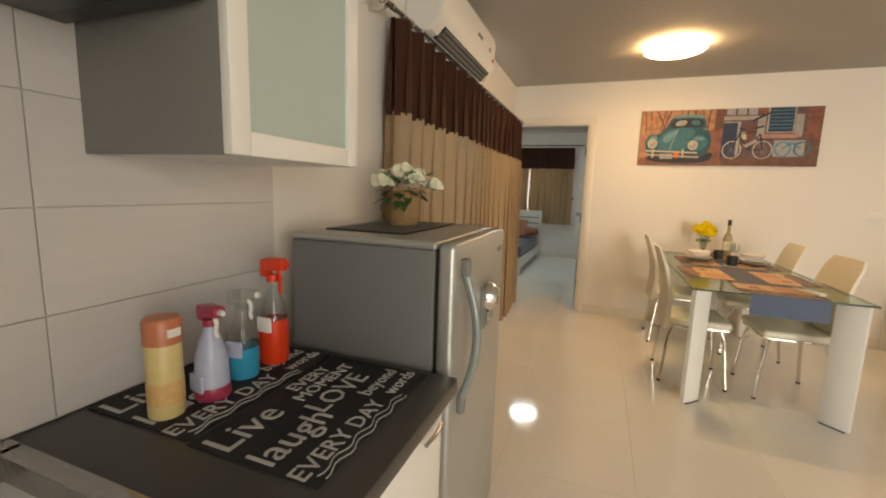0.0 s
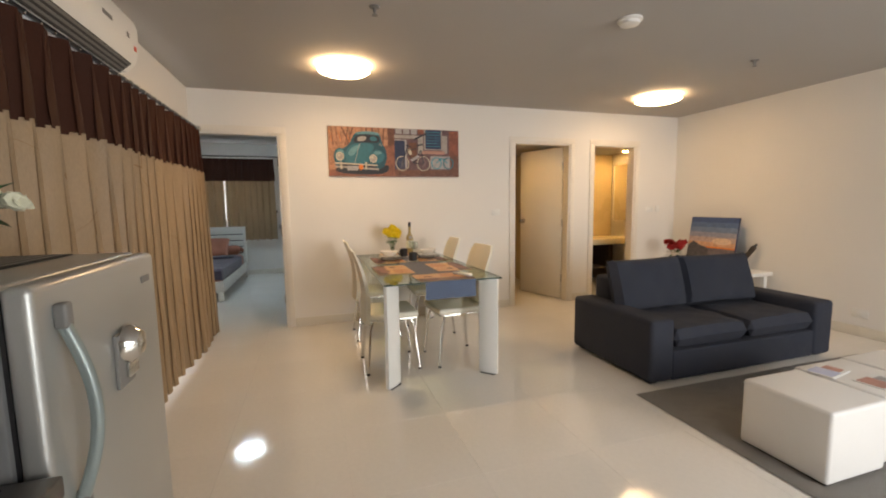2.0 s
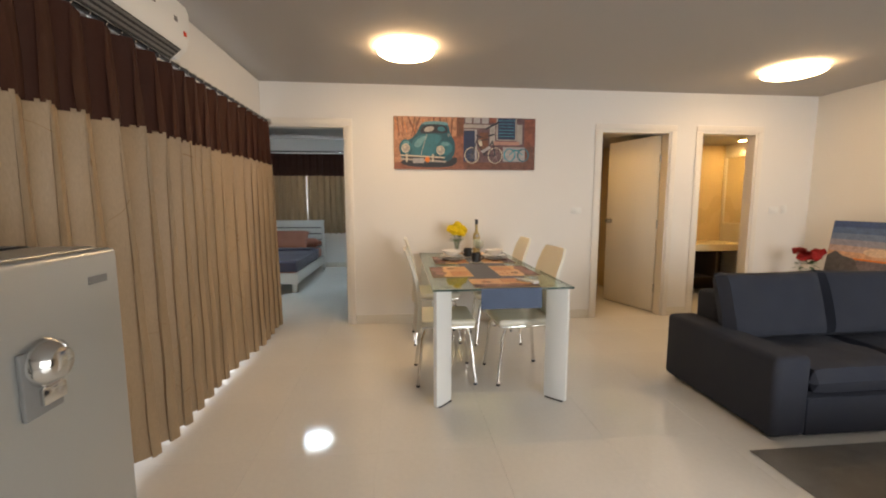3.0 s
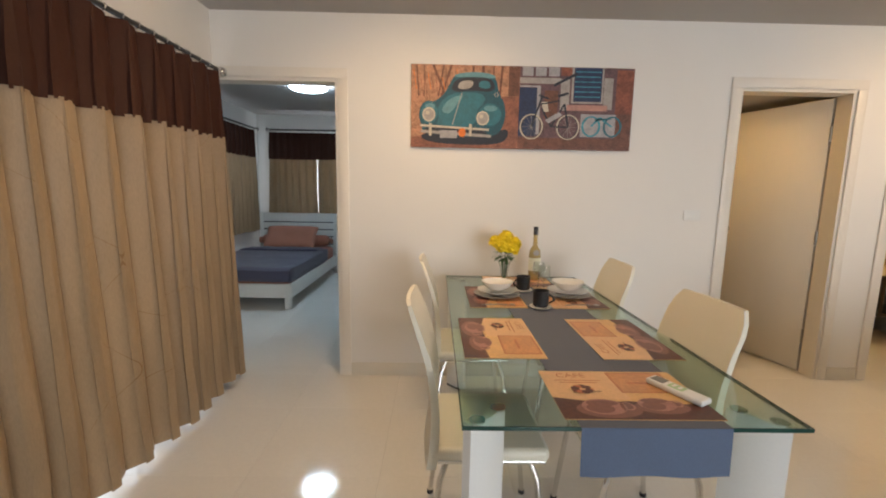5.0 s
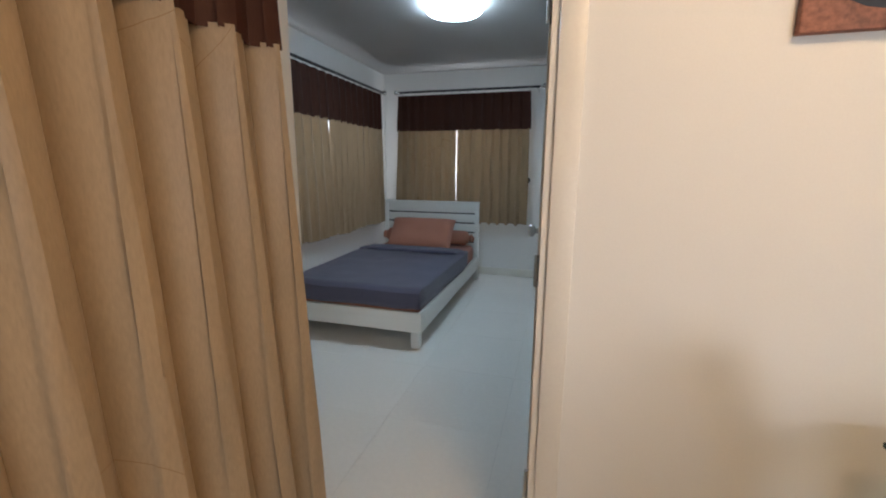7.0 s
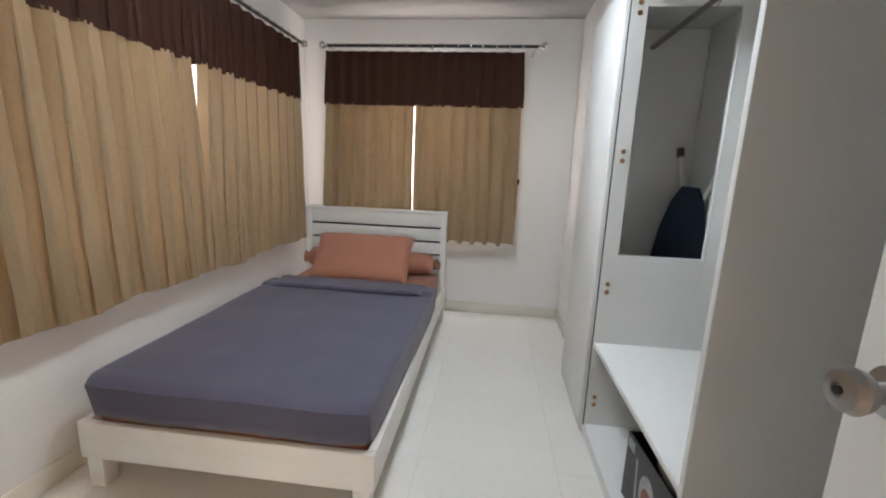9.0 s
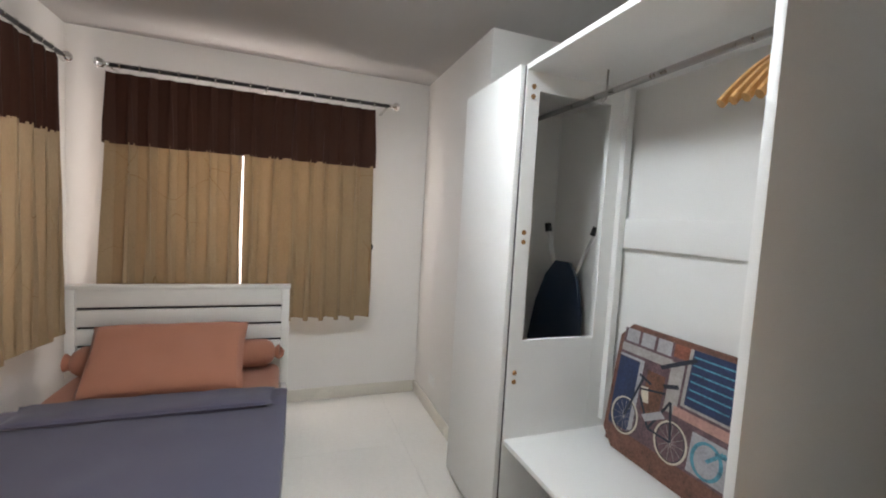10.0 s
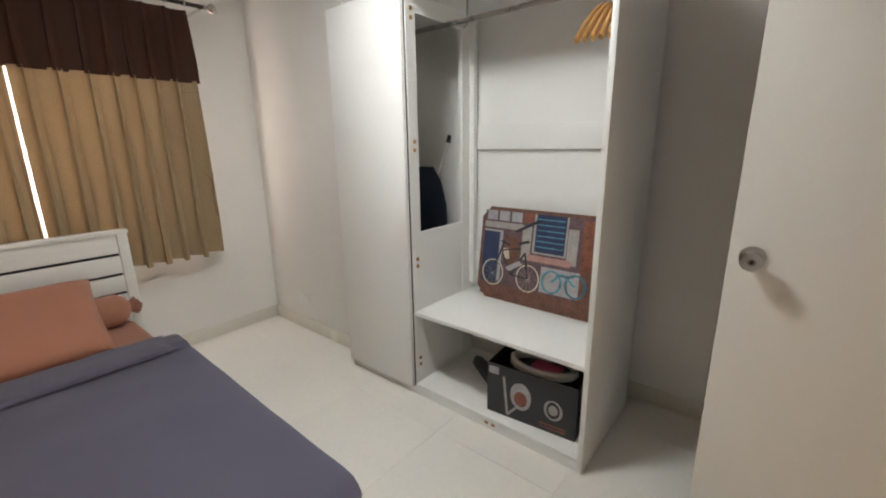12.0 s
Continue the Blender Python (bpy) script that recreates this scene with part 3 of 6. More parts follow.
# ---- living room: air conditioner ----
def air_conditioner():
    a = thing("air_conditioner", "white wall-mounted split air conditioner above the curtain", "air conditioner")
    y0, y1 = 2.58, 3.60
    prof = [(-0.815, 2.10), (-0.815, 2.365), (-0.66, 2.375), (-0.625, 2.36), (-0.612, 2.32), (-0.615, 2.20), (-0.635, 2.13), (-0.68, 2.085), (-0.74, 2.08)]
    bm = bmesh.new()
    ends = [[bm.verts.new((x, y, z)) for x, z in prof] for y in (y0, y1)]
    k = len(prof)
    for i in range(k):
        bm.faces.new((ends[0][i], ends[0][(i + 1) % k], ends[1][(i + 1) % k], ends[1][i]))
    bm.faces.new(ends[0])
    bm.faces.new(list(reversed(ends[1])))
    bmesh.ops.bevel(bm, geom=[e for e in bm.edges if abs(e.verts[0].co.y - e.verts[1].co.y) < 1e-4], offset=0.006, segments=2, affect="EDGES")
    part("housing", bm, PLASTIC, a)
    m = pose(-0.665, 0, 2.102, 0, -42, 0)
    part("air_outlet", B(-0.046, 0.034, y0 + 0.10, y1 - 0.06, -0.004, 0.010, 0, 2, m), BLACKP, a, "dark air outlet slot")
    for off in (-0.026, -0.002, 0.022):
        part("louvre", B(off - 0.005, off + 0.007, y0 + 0.11, y1 - 0.07, -0.010, -0.006, 0, 2, m), GREYP, a)
    part("badge", B(-0.6145, -0.6115, 3.17, 3.27, 2.245, 2.265), GREYP, a, "small grey badge")
    part("display", B(-0.6150, -0.6118, 3.44, 3.47, 2.235, 2.26), GREYP, a)
    part("sticker", B(-0.6150, -0.6115, 3.53, 3.56, 2.19, 2.215, 0.001), REDB, a, "small red round sticker")


air_conditioner()


# ---- kitchen ----
def kitchen():
    base = thing("base_cabinet", "white lacquered kitchen base cabinet under the dark worktop", "cabinet")
    part("body", B(XL + 0.002, -0.20, -1.2, 1.555, 0.1, 0.80), BOARD, base)
    part("plinth", B(XL + 0.002, -0.25, -1.2, 1.555, 0.0, 0.1), GREYP, base)
    for y in (-1.19, -0.64, -0.09, 0.46, 1.01):
        d = part("door", B(-0.199, -0.18, y, y + 0.54, 0.105, 0.795, 0.003), WHITE, base)
        part("handle", tube([(-0.165, y + 0.40, 0.74), (-0.160, y + 0.45, 0.742), (-0.165, y + 0.5, 0.74)], 0.005), STEEL, d)
    top = thing("worktop", "dark grey laminate kitchen worktop with a steel sink", "worktop")
    part("slab", B(XL + 0.002, -0.145, 0.975, 1.565, 0.80, 0.84, 0.004), COUNTER, top)
    part("slab", B(XL + 0.002, -0.145, -1.2, 0.39, 0.80, 0.84, 0.004), COUNTER, top)
    part("slab", B(-0.28, -0.145, 0.39, 0.975, 0.80, 0.8385, 0.0), COUNTER, top)
    sink = thing("sink", "stainless steel kitchen sink with a raised rim", "sink")
    bm = bmesh.new()
    box(bm, -0.77, -0.28, 0.95, 0.985, 0.834, 0.847, 0.004)
    box(bm, -0.77, -0.28, 0.38, 0.41, 0.834, 0.847, 0.004)
    box(bm, -0.80, -0.75, 0.38, 0.985, 0.834, 0.847, 0.004)
    box(bm, -0.30, -0.27, 0.38, 0.985, 0.834, 0.847, 0.004)
    part("rim", bm, STEEL, sink)
    bm = bmesh.new()
    box(bm, -0.76, -0.29, 0.40, 0.96, 0.66, 0.67)
    box(bm, -0.76, -0.75, 0.40, 0.96, 0.67, 0.838)
    box(bm, -0.30, -0.29, 0.40, 0.96, 0.67, 0.838)
    box(bm, -0.75, -0.30, 0.95, 0.96, 0.67, 0.838)
    box(bm, -0.75, -0.30, 0.40, 0.41, 0.67, 0.838)
    part("basin", bm, STEEL, sink)
    part("drain", lathe([(0, 0.672), (0.05, 0.672), (0.045, 0.676), (0, 0.676)], 24, (-0.52, 0.7, 0)), BLACKP, sink)
    pan = thing("frying_pan", "dark round pan standing in the sink", "pan")
    part("pan_body", lathe([(0, 0.0), (0.10, 0.0), (0.125, 0.045), (0.120, 0.045), (0.098, 0.006), (0, 0.006)], 32, (-0.60, 0.80, 0.70)), BLACKP, pan)

    up = thing("wall_cabinet", "white wall cabinet with a frosted glass door", "cabinet")
    x0, x1, y0, y1, z0, z1 = XL + 0.002, -0.447, 1.15, 1.535, 1.362, 2.12
    # Hood shade on this grey side is put into its colour.
    part("side_panel", B(x0, x1, y0, y0 + 0.018, z0, z1, 0.001), GREYP, up, "grey laminate side panel, darkened for the hood's shade")
    part("side_panel", B(x0, x1, y1 - 0.018, y1, z0, z1, 0.001), WHITE, up)
    part("bottom_panel", B(x0, x1, y0 + 0.018, y1 - 0.018, z0, z0 + 0.018), WHITE, up)
    part("top_panel", B(x0, x1, y0 + 0.018, y1 - 0.018, z1 - 0.018, z1), WHITE, up)
    bm = bmesh.new()
    w = 0.042
    box(bm, x1 + 0.001, x1 + 0.022, y0, y0 + w, z0, z1, 0.002)
    box(bm, x1 + 0.001, x1 + 0.022, y1 - w, y1, z0, z1, 0.002)
    box(bm, x1 + 0.001, x1 + 0.022, y0 + w, y1 - w, z0, z0 + w, 0.002)
    box(bm, x1 + 0.001, x1 + 0.022, y0 + w, y1 - w, z1 - w, z1, 0.002)
    d = part("door", bm, WHITE, up)
    part("glass_pane", B(x1 + 0.006, x1 + 0.014, y0 + w, y1 - w, z0 + w, z1 - w), FROST, d, "frosted pale green glass")

    hood = thing("range_hood", "grey cooker hood under a wall cabinet", "range hood")
    part("body", B(x0, -0.46, 0.50, 1.14, 1.60, 1.70, 0.006), HOOD, hood)
    part("filter", B(x0 + 0.05, -0.50, 0.56, 1.08, 1.592, 1.599), BLACKP, hood)
    part("upper_box", B(x0, -0.447, 0.50, 1.14, 1.701, 2.12, 0.002), HOOD, hood)
    soff = thing("bulkhead", "white plaster bulkhead over the kitchen cabinets", "bulkhead", kind="structure")
    part("front_panel", B(XL, -0.447, -1.2, 1.535, 2.121, H - 0.001), WALL, soff)


kitchen()


def words(lines, parent, centre, height, z, turn):
    """Lettering laid flat on a mat: text curves turned into one mesh."""
    for text, dx, dy, size in lines:
        cu = bpy.data.curves.new("lettering", "FONT")
        cu.body, cu.size, cu.align_x, cu.align_y, cu.extrude, cu.resolution_u = text, size, "CENTER", "CENTER", 0.0006, 2
        tmp = bpy.data.objects.new("lettering", cu)
        scene.collection.objects.link(tmp)
        me = bpy.data.meshes.new_from_object(tmp.evaluated_get(bpy.context.evaluated_depsgraph_get()))
        bpy.data.objects.remove(tmp)
        me.materials.clear()
        me.materials.append(CHALK)
        ob = new("lettering", me)
        ob.parent = parent
        ob.matrix_basis = pose(0, 0, z, 0, 0, turn) @ pose(dx, dy, 0)


def counter_mat(x, y, w, d):
    m = thing("counter_mat", "black counter mat printed with white lettering", "mat", "mats on the worktop", pose(x, y, 0.841))
    part("mat", B(-w / 2, w / 2, -d / 2, d / 2, 0, 0.003, 0.001), MATBLACK, m)
    words([("Live", -0.14, 0.085, 0.095), ("EVERY", 0.08, 0.112, 0.048), ("MOMENT", 0.085, 0.068, 0.048), ("laugh", -0.125, -0.015, 0.088), ("LOVE", 0.055, 0.008, 0.078),
           ("EVERY DAY", -0.085, -0.098, 0.054), ("beyond", 0.135, -0.050, 0.048), ("words", 0.155, -0.098, 0.048)],
          m, (0, 0), 1, 0.0036, 90)
    for k in range(2):
        pts = [(0.125 + 0.012 * k + 0.005 * math.sin(t * 1.1 + k), -0.2 + t * 0.0125, 0.0036) for t in range(25)]
        part("flourish", tube(pts, 0.0012, 5), CHALK, m)


counter_mat(-0.362, 1.32, 0.285, 0.445)
counter_mat(-0.660, 1.325, 0.285, 0.44)


def can(x, y):
    c = thing("aerosol_can", "pale yellow cylindrical can with an orange cap", "can", m=pose(x, y, 0.8446))
    part("body", lathe([(0, 0), (0.031, 0), (0.033, 0.004), (0.033, 0.150), (0.031, 0.155), (0, 0.155)], 28), CAN, c)
    part("label", lathe([(0.0334, 0.03), (0.0336, 0.03), (0.0336, 0.075), (0.0334, 0.075)], 28), TAN, c, "printed label")
    part("cap", lathe([(0.0345, 0.152), (0.0345, 0.195), (0.030, 0.203), (0, 0.205)], 28), CAP, c, "orange cap")
    part("sticker", B(0.028, 0.0352, -0.013, 0.013, 0.168, 0.184), PLASTIC, c)


def spray(x, y, h, body, low, head, label, rz, fill=0.3, red=False):
    s = thing("spray_bottle", label, "bottle", "cleaning bottles on the worktop", pose(x, y, 0.8446, 0, 0, rz))
    k = h / 0.27
    cut = 0.175 * fill * k * 1.6
    part("lower_body", lathe([(0, 0), (0.034, 0), (0.037, 0.006), (0.037, cut * 0.7), (0.035, cut)], 24), low, s, "liquid in the lower half")
    part("bottle", lathe([(0.0352, cut), (0.033, 0.11 * k), (0.024, 0.145 * k), (0.014, 0.17 * k), (0.013, 0.195 * k), (0, 0.195 * k)], 24), body, s)
    part("label", B(-0.022, 0.022, -0.0385, -0.030, cut * 0.75, cut * 0.75 + 0.04, 0.004), LILAC if not red else PLASTIC, s, "printed label")
    bm = bmesh.new()
    box(bm, -0.016, 0.040, -0.014, 0.014, 0.212 * k, 0.240 * k, 0.006)
    box(bm, -0.034, -0.008, -0.012, 0.012, 0.195 * k, 0.236 * k, 0.006)
    part("spray_head", bm, head, s)
    part("trigger", tube([(0.018, 0, 0.212 * k), (0.026, 0, 0.195 * k), (0.022, 0, 0.172 * k), (0.028, 0, 0.160 * k)], 0.005, 8), head if red else PLASTIC, s)
    part("nozzle", lathe([(0, 0), (0.007, 0), (0.006, 0.010), (0, 0.010)], 12, m=pose(0.040, 0, 0.226 * k, 0, 90, 0)), PLASTIC if not red else head, s)
    part("collar", lathe([(0.0155, 0.186 * k), (0.0155, 0.203 * k), (0, 0.203 * k)], 16), head, s)


can(-0.633, 1.155)
spray(-0.612, 1.245, 0.235, LILAC, PINK, PINK, "lilac spray bottle with a raspberry trigger head", -10, 0.12)
spray(-0.632, 1.35, 0.245, CLEAR, BLUEL, CLEAR, "clear spray bottle half full of blue liquid", 10, 0.3)
spray(-0.628, 1.45, 0.315, CLEAR, REDB, REDB, "tall spray bottle with a red-orange sleeve", 0, 0.36, True)


def fridge():
    f = thing("refrigerator", "silver single-door refrigerator with dark grey sides", "refrigerator")
    y0, y1, xb, xf, h = 1.585, 2.165, -0.68, -0.228, 1.158
    part("cabinet_body", B(xb, xf, y0, y1, 0.03, h, 0.006), FRIDGE_SIDE, f)
    part("top_cap", B(xb, xf + 0.005, y0 - 0.004, y1 + 0.004, h + 0.0005, h + 0.022, 0.009, 3), SILVER, f, "pale silver top panel")
    d = part("door", B(xf + 0.008, -0.172, y0, y1, 0.07, h + 0.020, 0.016, 4), SILVER, f, "brushed silver door")
    part("gasket", B(xf, xf + 0.0075, y0 + 0.01, y1 - 0.01, 0.08, h - 0.002), BLACKP, f)
    pts = [(-0.176 + 0.052 * math.sin(math.pi * k / 14), y0 + 0.067, 0.70 + 0.43 * k / 14) for k in range(15)]
    part("handle", tube(pts, 0.012, 12), HANDLE, d, "curved grey-green handle")
    part("handle_mount", B(-0.1725, -0.150, y0 + 0.053, y0 + 0.081, 1.085, 1.135, 0.006, 3), GREYP, d)
    part("handle_mount", B(-0.1725, -0.150, y0 + 0.053, y0 + 0.081, 0.695, 0.745, 0.006, 3), GREYP, d)
    part("lock_panel", B(-0.1725, -0.162, y0 + 0.27, y0 + 0.36, 0.87, 1.005, 0.004), GREYP, d)
    part("dispenser_cap", lathe([(0.0, 0.036), (0.03, 0.031), (0.046, 0.014), (0.049, 0.0)], 28, m=pose(-0.1618, y0 + 0.325, 0.972, 0, 90, 0)), CHROME, d, "domed chrome lock cover")
    part("lock_plate", B(-0.1615, -0.152, y0 + 0.30, y0 + 0.357, 0.89, 0.925, 0.003), CHROME, d, "chrome lock tongue")
    part("badge", B(-0.1725, -0.1705, y1 - 0.11, y1 - 0.05, 1.10, 1.118), GREYP, d)
    part("kick_plate", B(xf - 0.03, -0.20, y0 + 0.02, y1 - 0.02, 0.0, 0.065), BLACKP, f)
    m = thing("fridge_mat", "dark woven mat lying on top of the refrigerator", "mat")
    part("cloth", B(-0.63, -0.36, 1.68, 2.14, h + 0.0226, h + 0.0262, 0.001), MATBLACK, m)
    for k in range(9):
        part("stripe", B(-0.62 + k * 0.029, -0.607 + k * 0.029, 1.69, 2.13, h + 0.0264, h + 0.0268), GREYP, m)


fridge()


def petals(bm, centre, r, count, size, seed, flat=0.6, wrap=1.25):
    rnd = random.Random(seed)
    for k in range(count):
        a, b = rnd.uniform(0, 2 * math.pi), rnd.uniform(0.0, wrap)
        d = Vector((math.cos(a) * math.sin(b), math.sin(a) * math.sin(b), math.cos(b) * flat))
        p = Vector(centre) + d * r * rnd.uniform(0.55, 1.0)
        u = d.orthogonal().normalized()
        v = d.cross(u).normalized()
        w = size * rnd.uniform(0.7, 1.2)
        vs = [bm.verts.new(p + u * w * 0.5 * math.cos(t) + v * w * math.sin(t) * 0.7 + d * w * (0.18 if i % 2 else 0.0)) for i, t in enumerate(2 * math.pi * i / 7 for i in range(7))]
        c = bm.verts.new(p - d * w * 0.2)
        for i in range(7):
            bm.faces.new((c, vs[i], vs[(i + 1) % 7]))
    return bm


def leaves(bm, centre, r, count, size, seed, droop=0.3):
    rnd = random.Random(seed)
    for k in range(count):
        a = rnd.uniform(0, 2 * math.pi)
        d = Vector((math.cos(a), math.sin(a), rnd.uniform(-droop, 0.7))).normalized()
        s = d.cross(Vector((0, 0, 1))).normalized()
        p = Vector(centre) + d * r * rnd.uniform(0.3, 0.9)
        L = size * rnd.uniform(0.7, 1.2)
        up = s.cross(d)
        q = [p, p + d * L * 0.4 + s * L * 0.26, p + d * L - up * L * 0.12, p + d * L * 0.4 - s * L * 0.26]
        mid = bm.verts.new(p + d * L * 0.5 - up * L * 0.05)
        vs = [bm.verts.new(c) for c in q]
        for i in range(4):
            bm.faces.new((mid, vs[i], vs[(i + 1) % 4]))
    return bm


def flower_pot(x, y, z):
    p = thing("flower_pot", "cream artificial roses in a brown woven pot", "plant", m=pose(x, y, z))
    part("pot", lathe([(0, 0), (0.048, 0), (0.058, 0.02), (0.06, 0.11), (0.056, 0.12), (0.05, 0.115), (0, 0.10)], 24), JUTE, p)
    part("foliage", leaves(bmesh.new(), (0, 0, 0.125), 0.085, 70, 0.06, 3, 0.7), LEAF, p)
    for k in range(9):
        a = k * 2.4
        r = 0.018 * k ** 0.72
        part("bloom", petals(bmesh.new(), (r * math.cos(a) * 1.3, r * math.sin(a) * 1.3, 0.185 - 0.006 * k), 0.040, 46, 0.032, 20 + k), CREAMP, p)


flower_pot(-0.50, 1.96, 1.185)


# ---- wall pictures ----
def flat(parent, name, pts, mat, layer, put, label=""):
    bm = bmesh.new()
    a = [bm.verts.new(put(u, v, layer)) for u, v in pts]
    bm.faces.new(a)
    return part(name, bm, mat, parent, label, smooth=False)


def oval(cu, cv, ru, rv, n=24, a0=0.0, a1=360.0):
    return [(cu + ru * math.cos(radians(a0 + (a1 - a0) * k / n)), cv + rv * math.sin(radians(a0 + (a1 - a0) * k / n))) for k in range(n if a1 - a0 >= 360 else n + 1)]


def rect(u0, u1, v0, v1):
    return [(u0, v0), (u1, v0), (u1, v1), (u0, v1)]


def hoop(parent, name, cu, cv, ru, rv, w, mat, layer, put, n=28):
    bm = bmesh.new()
    o = [bm.verts.new(put(u, v, layer)) for u, v in oval(cu, cv, ru, rv, n)]
    i = [bm.verts.new(put(u, v, layer)) for u, v in oval(cu, cv, ru - w, rv - w, n)]
    for k in range(n):
        bm.faces.new((o[k], o[(k + 1) % n], i[(k + 1) % n], i[k]))
    return part(name, bm, mat, parent, smooth=False)


def stroke(parent, name, a, b, w, mat, layer, put):
    d = Vector((b[0] - a[0], b[1] - a[1])).normalized() * w / 2
    flat(parent, name, [(a[0] - d.y, a[1] + d.x), (b[0] - d.y, b[1] + d.x), (b[0] + d.y, b[1] - d.x), (a[0] + d.y, a[1] - d.x)], mat, layer, put)


def ink(name, c, var=0.15):
    return surf(name, c, 0.6, min(0.6, var * 1.8), 22, 110, 0.0)


I_WOOD = ink("print_autumn", (0.42, 0.21, 0.125), 0.5)
I_PATH = ink("print_path", (0.25, 0.10, 0.065), 0.3)
I_TREE = ink("print_tree", (0.16, 0.07, 0.045), 0.3)
I_TEAL = ink("print_teal", (0.014, 0.085, 0.12), 0.15)
I_TEAL2 = ink("print_teal_light", (0.03, 0.15, 0.20), 0.15)
I_TEAL3 = ink("print_teal_pale", (0.12, 0.28, 0.33), 0.15)
I_DARK = ink("print_dark", (0.02, 0.025, 0.04), 0.2)
I_NAVY = ink("print_navy", (0.02, 0.035, 0.09), 0.25)
I_SILV = ink("print_silver", (0.36, 0.33, 0.31), 0.15)
I_WALL = ink("print_mauve_wall", (0.13, 0.075, 0.085), 0.3)
I_BRICK = ink("print_brick", (0.24, 0.08, 0.05), 0.4)
I_PAVE = ink("print_pavement", (0.16, 0.07, 0.05), 0.3)
I_PALE = ink("print_pale", (0.36, 0.35, 0.37), 0.15)
I_AMBER = ink("print_amber", (0.75, 0.20, 0.03), 0.1)
I_PINK = ink("print_pink", (0.45, 0.24, 0.20), 0.15)
I_CREAM = ink("print_cream", (0.56, 0.50, 0.40), 0.1)
I_CYAN = ink("print_cyan", (0.06, 0.26, 0.34), 0.3)


def rounded(pts, times=2):
    """Corner-cut outline for the painted curves."""
    for _ in range(times):
        pts = [q for a, b in zip(pts, pts[1:] + pts[:1]) for q in ((0.75 * a[0] + 0.25 * b[0], 0.75 * a[1] + 0.25 * b[1]), (0.25 * a[0] + 0.75 * b[0], 0.25 * a[1] + 0.75 * b[1]))]
    return pts


def art_car(c, put):
    flat(c, "print_backdrop", rect(0, 1, 0.0, 1.0), I_WOOD, 1, put)
    flat(c, "print_track", [(0.55, 0.38), (1.0, 0.36), (1.0, 1.0), (0.0, 1.0), (0, 0.88), (0.4, 0.8)], I_PATH, 2, put)
    flat(c, "print_shade", rect(0.90, 1.0, 0.0, 0.36), I_TREE, 2, put)
    for u, w, t in ((0.05, 0.012, 0.02), (0.12, 0.008, 0.0), (0.20, 0.02, 0.12), (0.30, 0.012, -0.05), (0.37, 0.02, -0.09), (0.57, 0.02, 0.0), (0.66, 0.025, 0.02), (0.76, 0.012, 0.0), (0.84, 0.02, -0.02)):
        stroke(c, "print_trunk", (u, 0.0), (u + t, 0.38), w, I_TREE, 3, put)
    for k in range(14):
        stroke(c, "print_twig", (0.02 + 0.033 * k, 0.05 + 0.05 * (k % 3)), (0.05 + 0.033 * k, 0.30 + 0.04 * (k % 4)), 0.006, I_AMBER if k % 4 == 0 else I_PATH, 4, put)
    flat(c, "print_shadow", rounded([(0.08, 0.80), (0.75, 0.82), (0.92, 0.74), (0.90, 0.92), (0.70, 0.97), (0.12, 0.95)]), I_DARK, 4, put)
    flat(c, "print_wheel", oval(0.775, 0.82, 0.045, 0.125), I_DARK, 5, put)
    flat(c, "print_car_body", rounded([(0.09, 0.74), (0.10, 0.56), (0.17, 0.46), (0.27, 0.40), (0.33, 0.30), (0.39, 0.12), (0.50, 0.085), (0.68, 0.085), (0.78, 0.12), (0.815, 0.34), (0.87, 0.44), (0.885, 0.62), (0.84, 0.80), (0.74, 0.87), (0.40, 0.86), (0.12, 0.82)]), I_TEAL, 6, put)
    flat(c, "print_car_roof", rounded([(0.385, 0.15), (0.42, 0.10), (0.60, 0.075), (0.76, 0.10), (0.79, 0.16), (0.60, 0.135)]), I_TEAL3, 7, put)
    flat(c, "print_windscreen", rounded([(0.355, 0.33), (0.41, 0.155), (0.60, 0.14), (0.755, 0.155), (0.785, 0.32), (0.57, 0.30)]), I_DARK, 7, put)
    flat(c, "print_reflection", rounded([(0.42, 0.29), (0.45, 0.19), (0.58, 0.175), (0.56, 0.28)]), I_SILV, 8, put)
    flat(c, "print_reflection", rounded([(0.62, 0.27), (0.63, 0.18), (0.72, 0.18), (0.74, 0.28)]), I_TEAL2, 8, put)
    flat(c, "print_bonnet", rounded([(0.22, 0.76), (0.235, 0.52), (0.33, 0.36), (0.52, 0.315), (0.70, 0.35), (0.66, 0.50), (0.58, 0.76)]), I_TEAL2, 7, put)
    flat(c, "print_bonnet_light", rounded([(0.27, 0.56), (0.35, 0.40), (0.50, 0.345), (0.44, 0.44), (0.36, 0.60)]), I_TEAL3, 8, put)
    stroke(c, "print_bonnet_strip", (0.47, 0.33), (0.385, 0.72), 0.008, I_SILV, 9, put)
    for u, v, w in ((0.165, 0.605, 0.092), (0.73, 0.62, 0.125)):
        flat(c, "print_wing", oval(u, v, w, 0.175), I_TEAL, 8, put)
        flat(c, "print_wing_light", oval(u + 0.005, v - 0.03, w * 0.85, 0.135), I_TEAL2, 9, put)
        flat(c, "print_wing_gleam", oval(u + 0.01, v - 0.105, w * 0.5, 0.035), I_TEAL3, 10, put)
    for u, v in ((0.165, 0.60), (0.668, 0.635)):
        flat(c, "print_headlight", oval(u, v, 0.060, 0.088), I_CREAM, 11, put)
        flat(c, "print_lens", oval(u, v, 0.048, 0.070), I_SILV, 12, put)
        flat(c, "print_lens_gleam", oval(u - 0.012, v - 0.02, 0.018, 0.024), I_CREAM, 13, put)
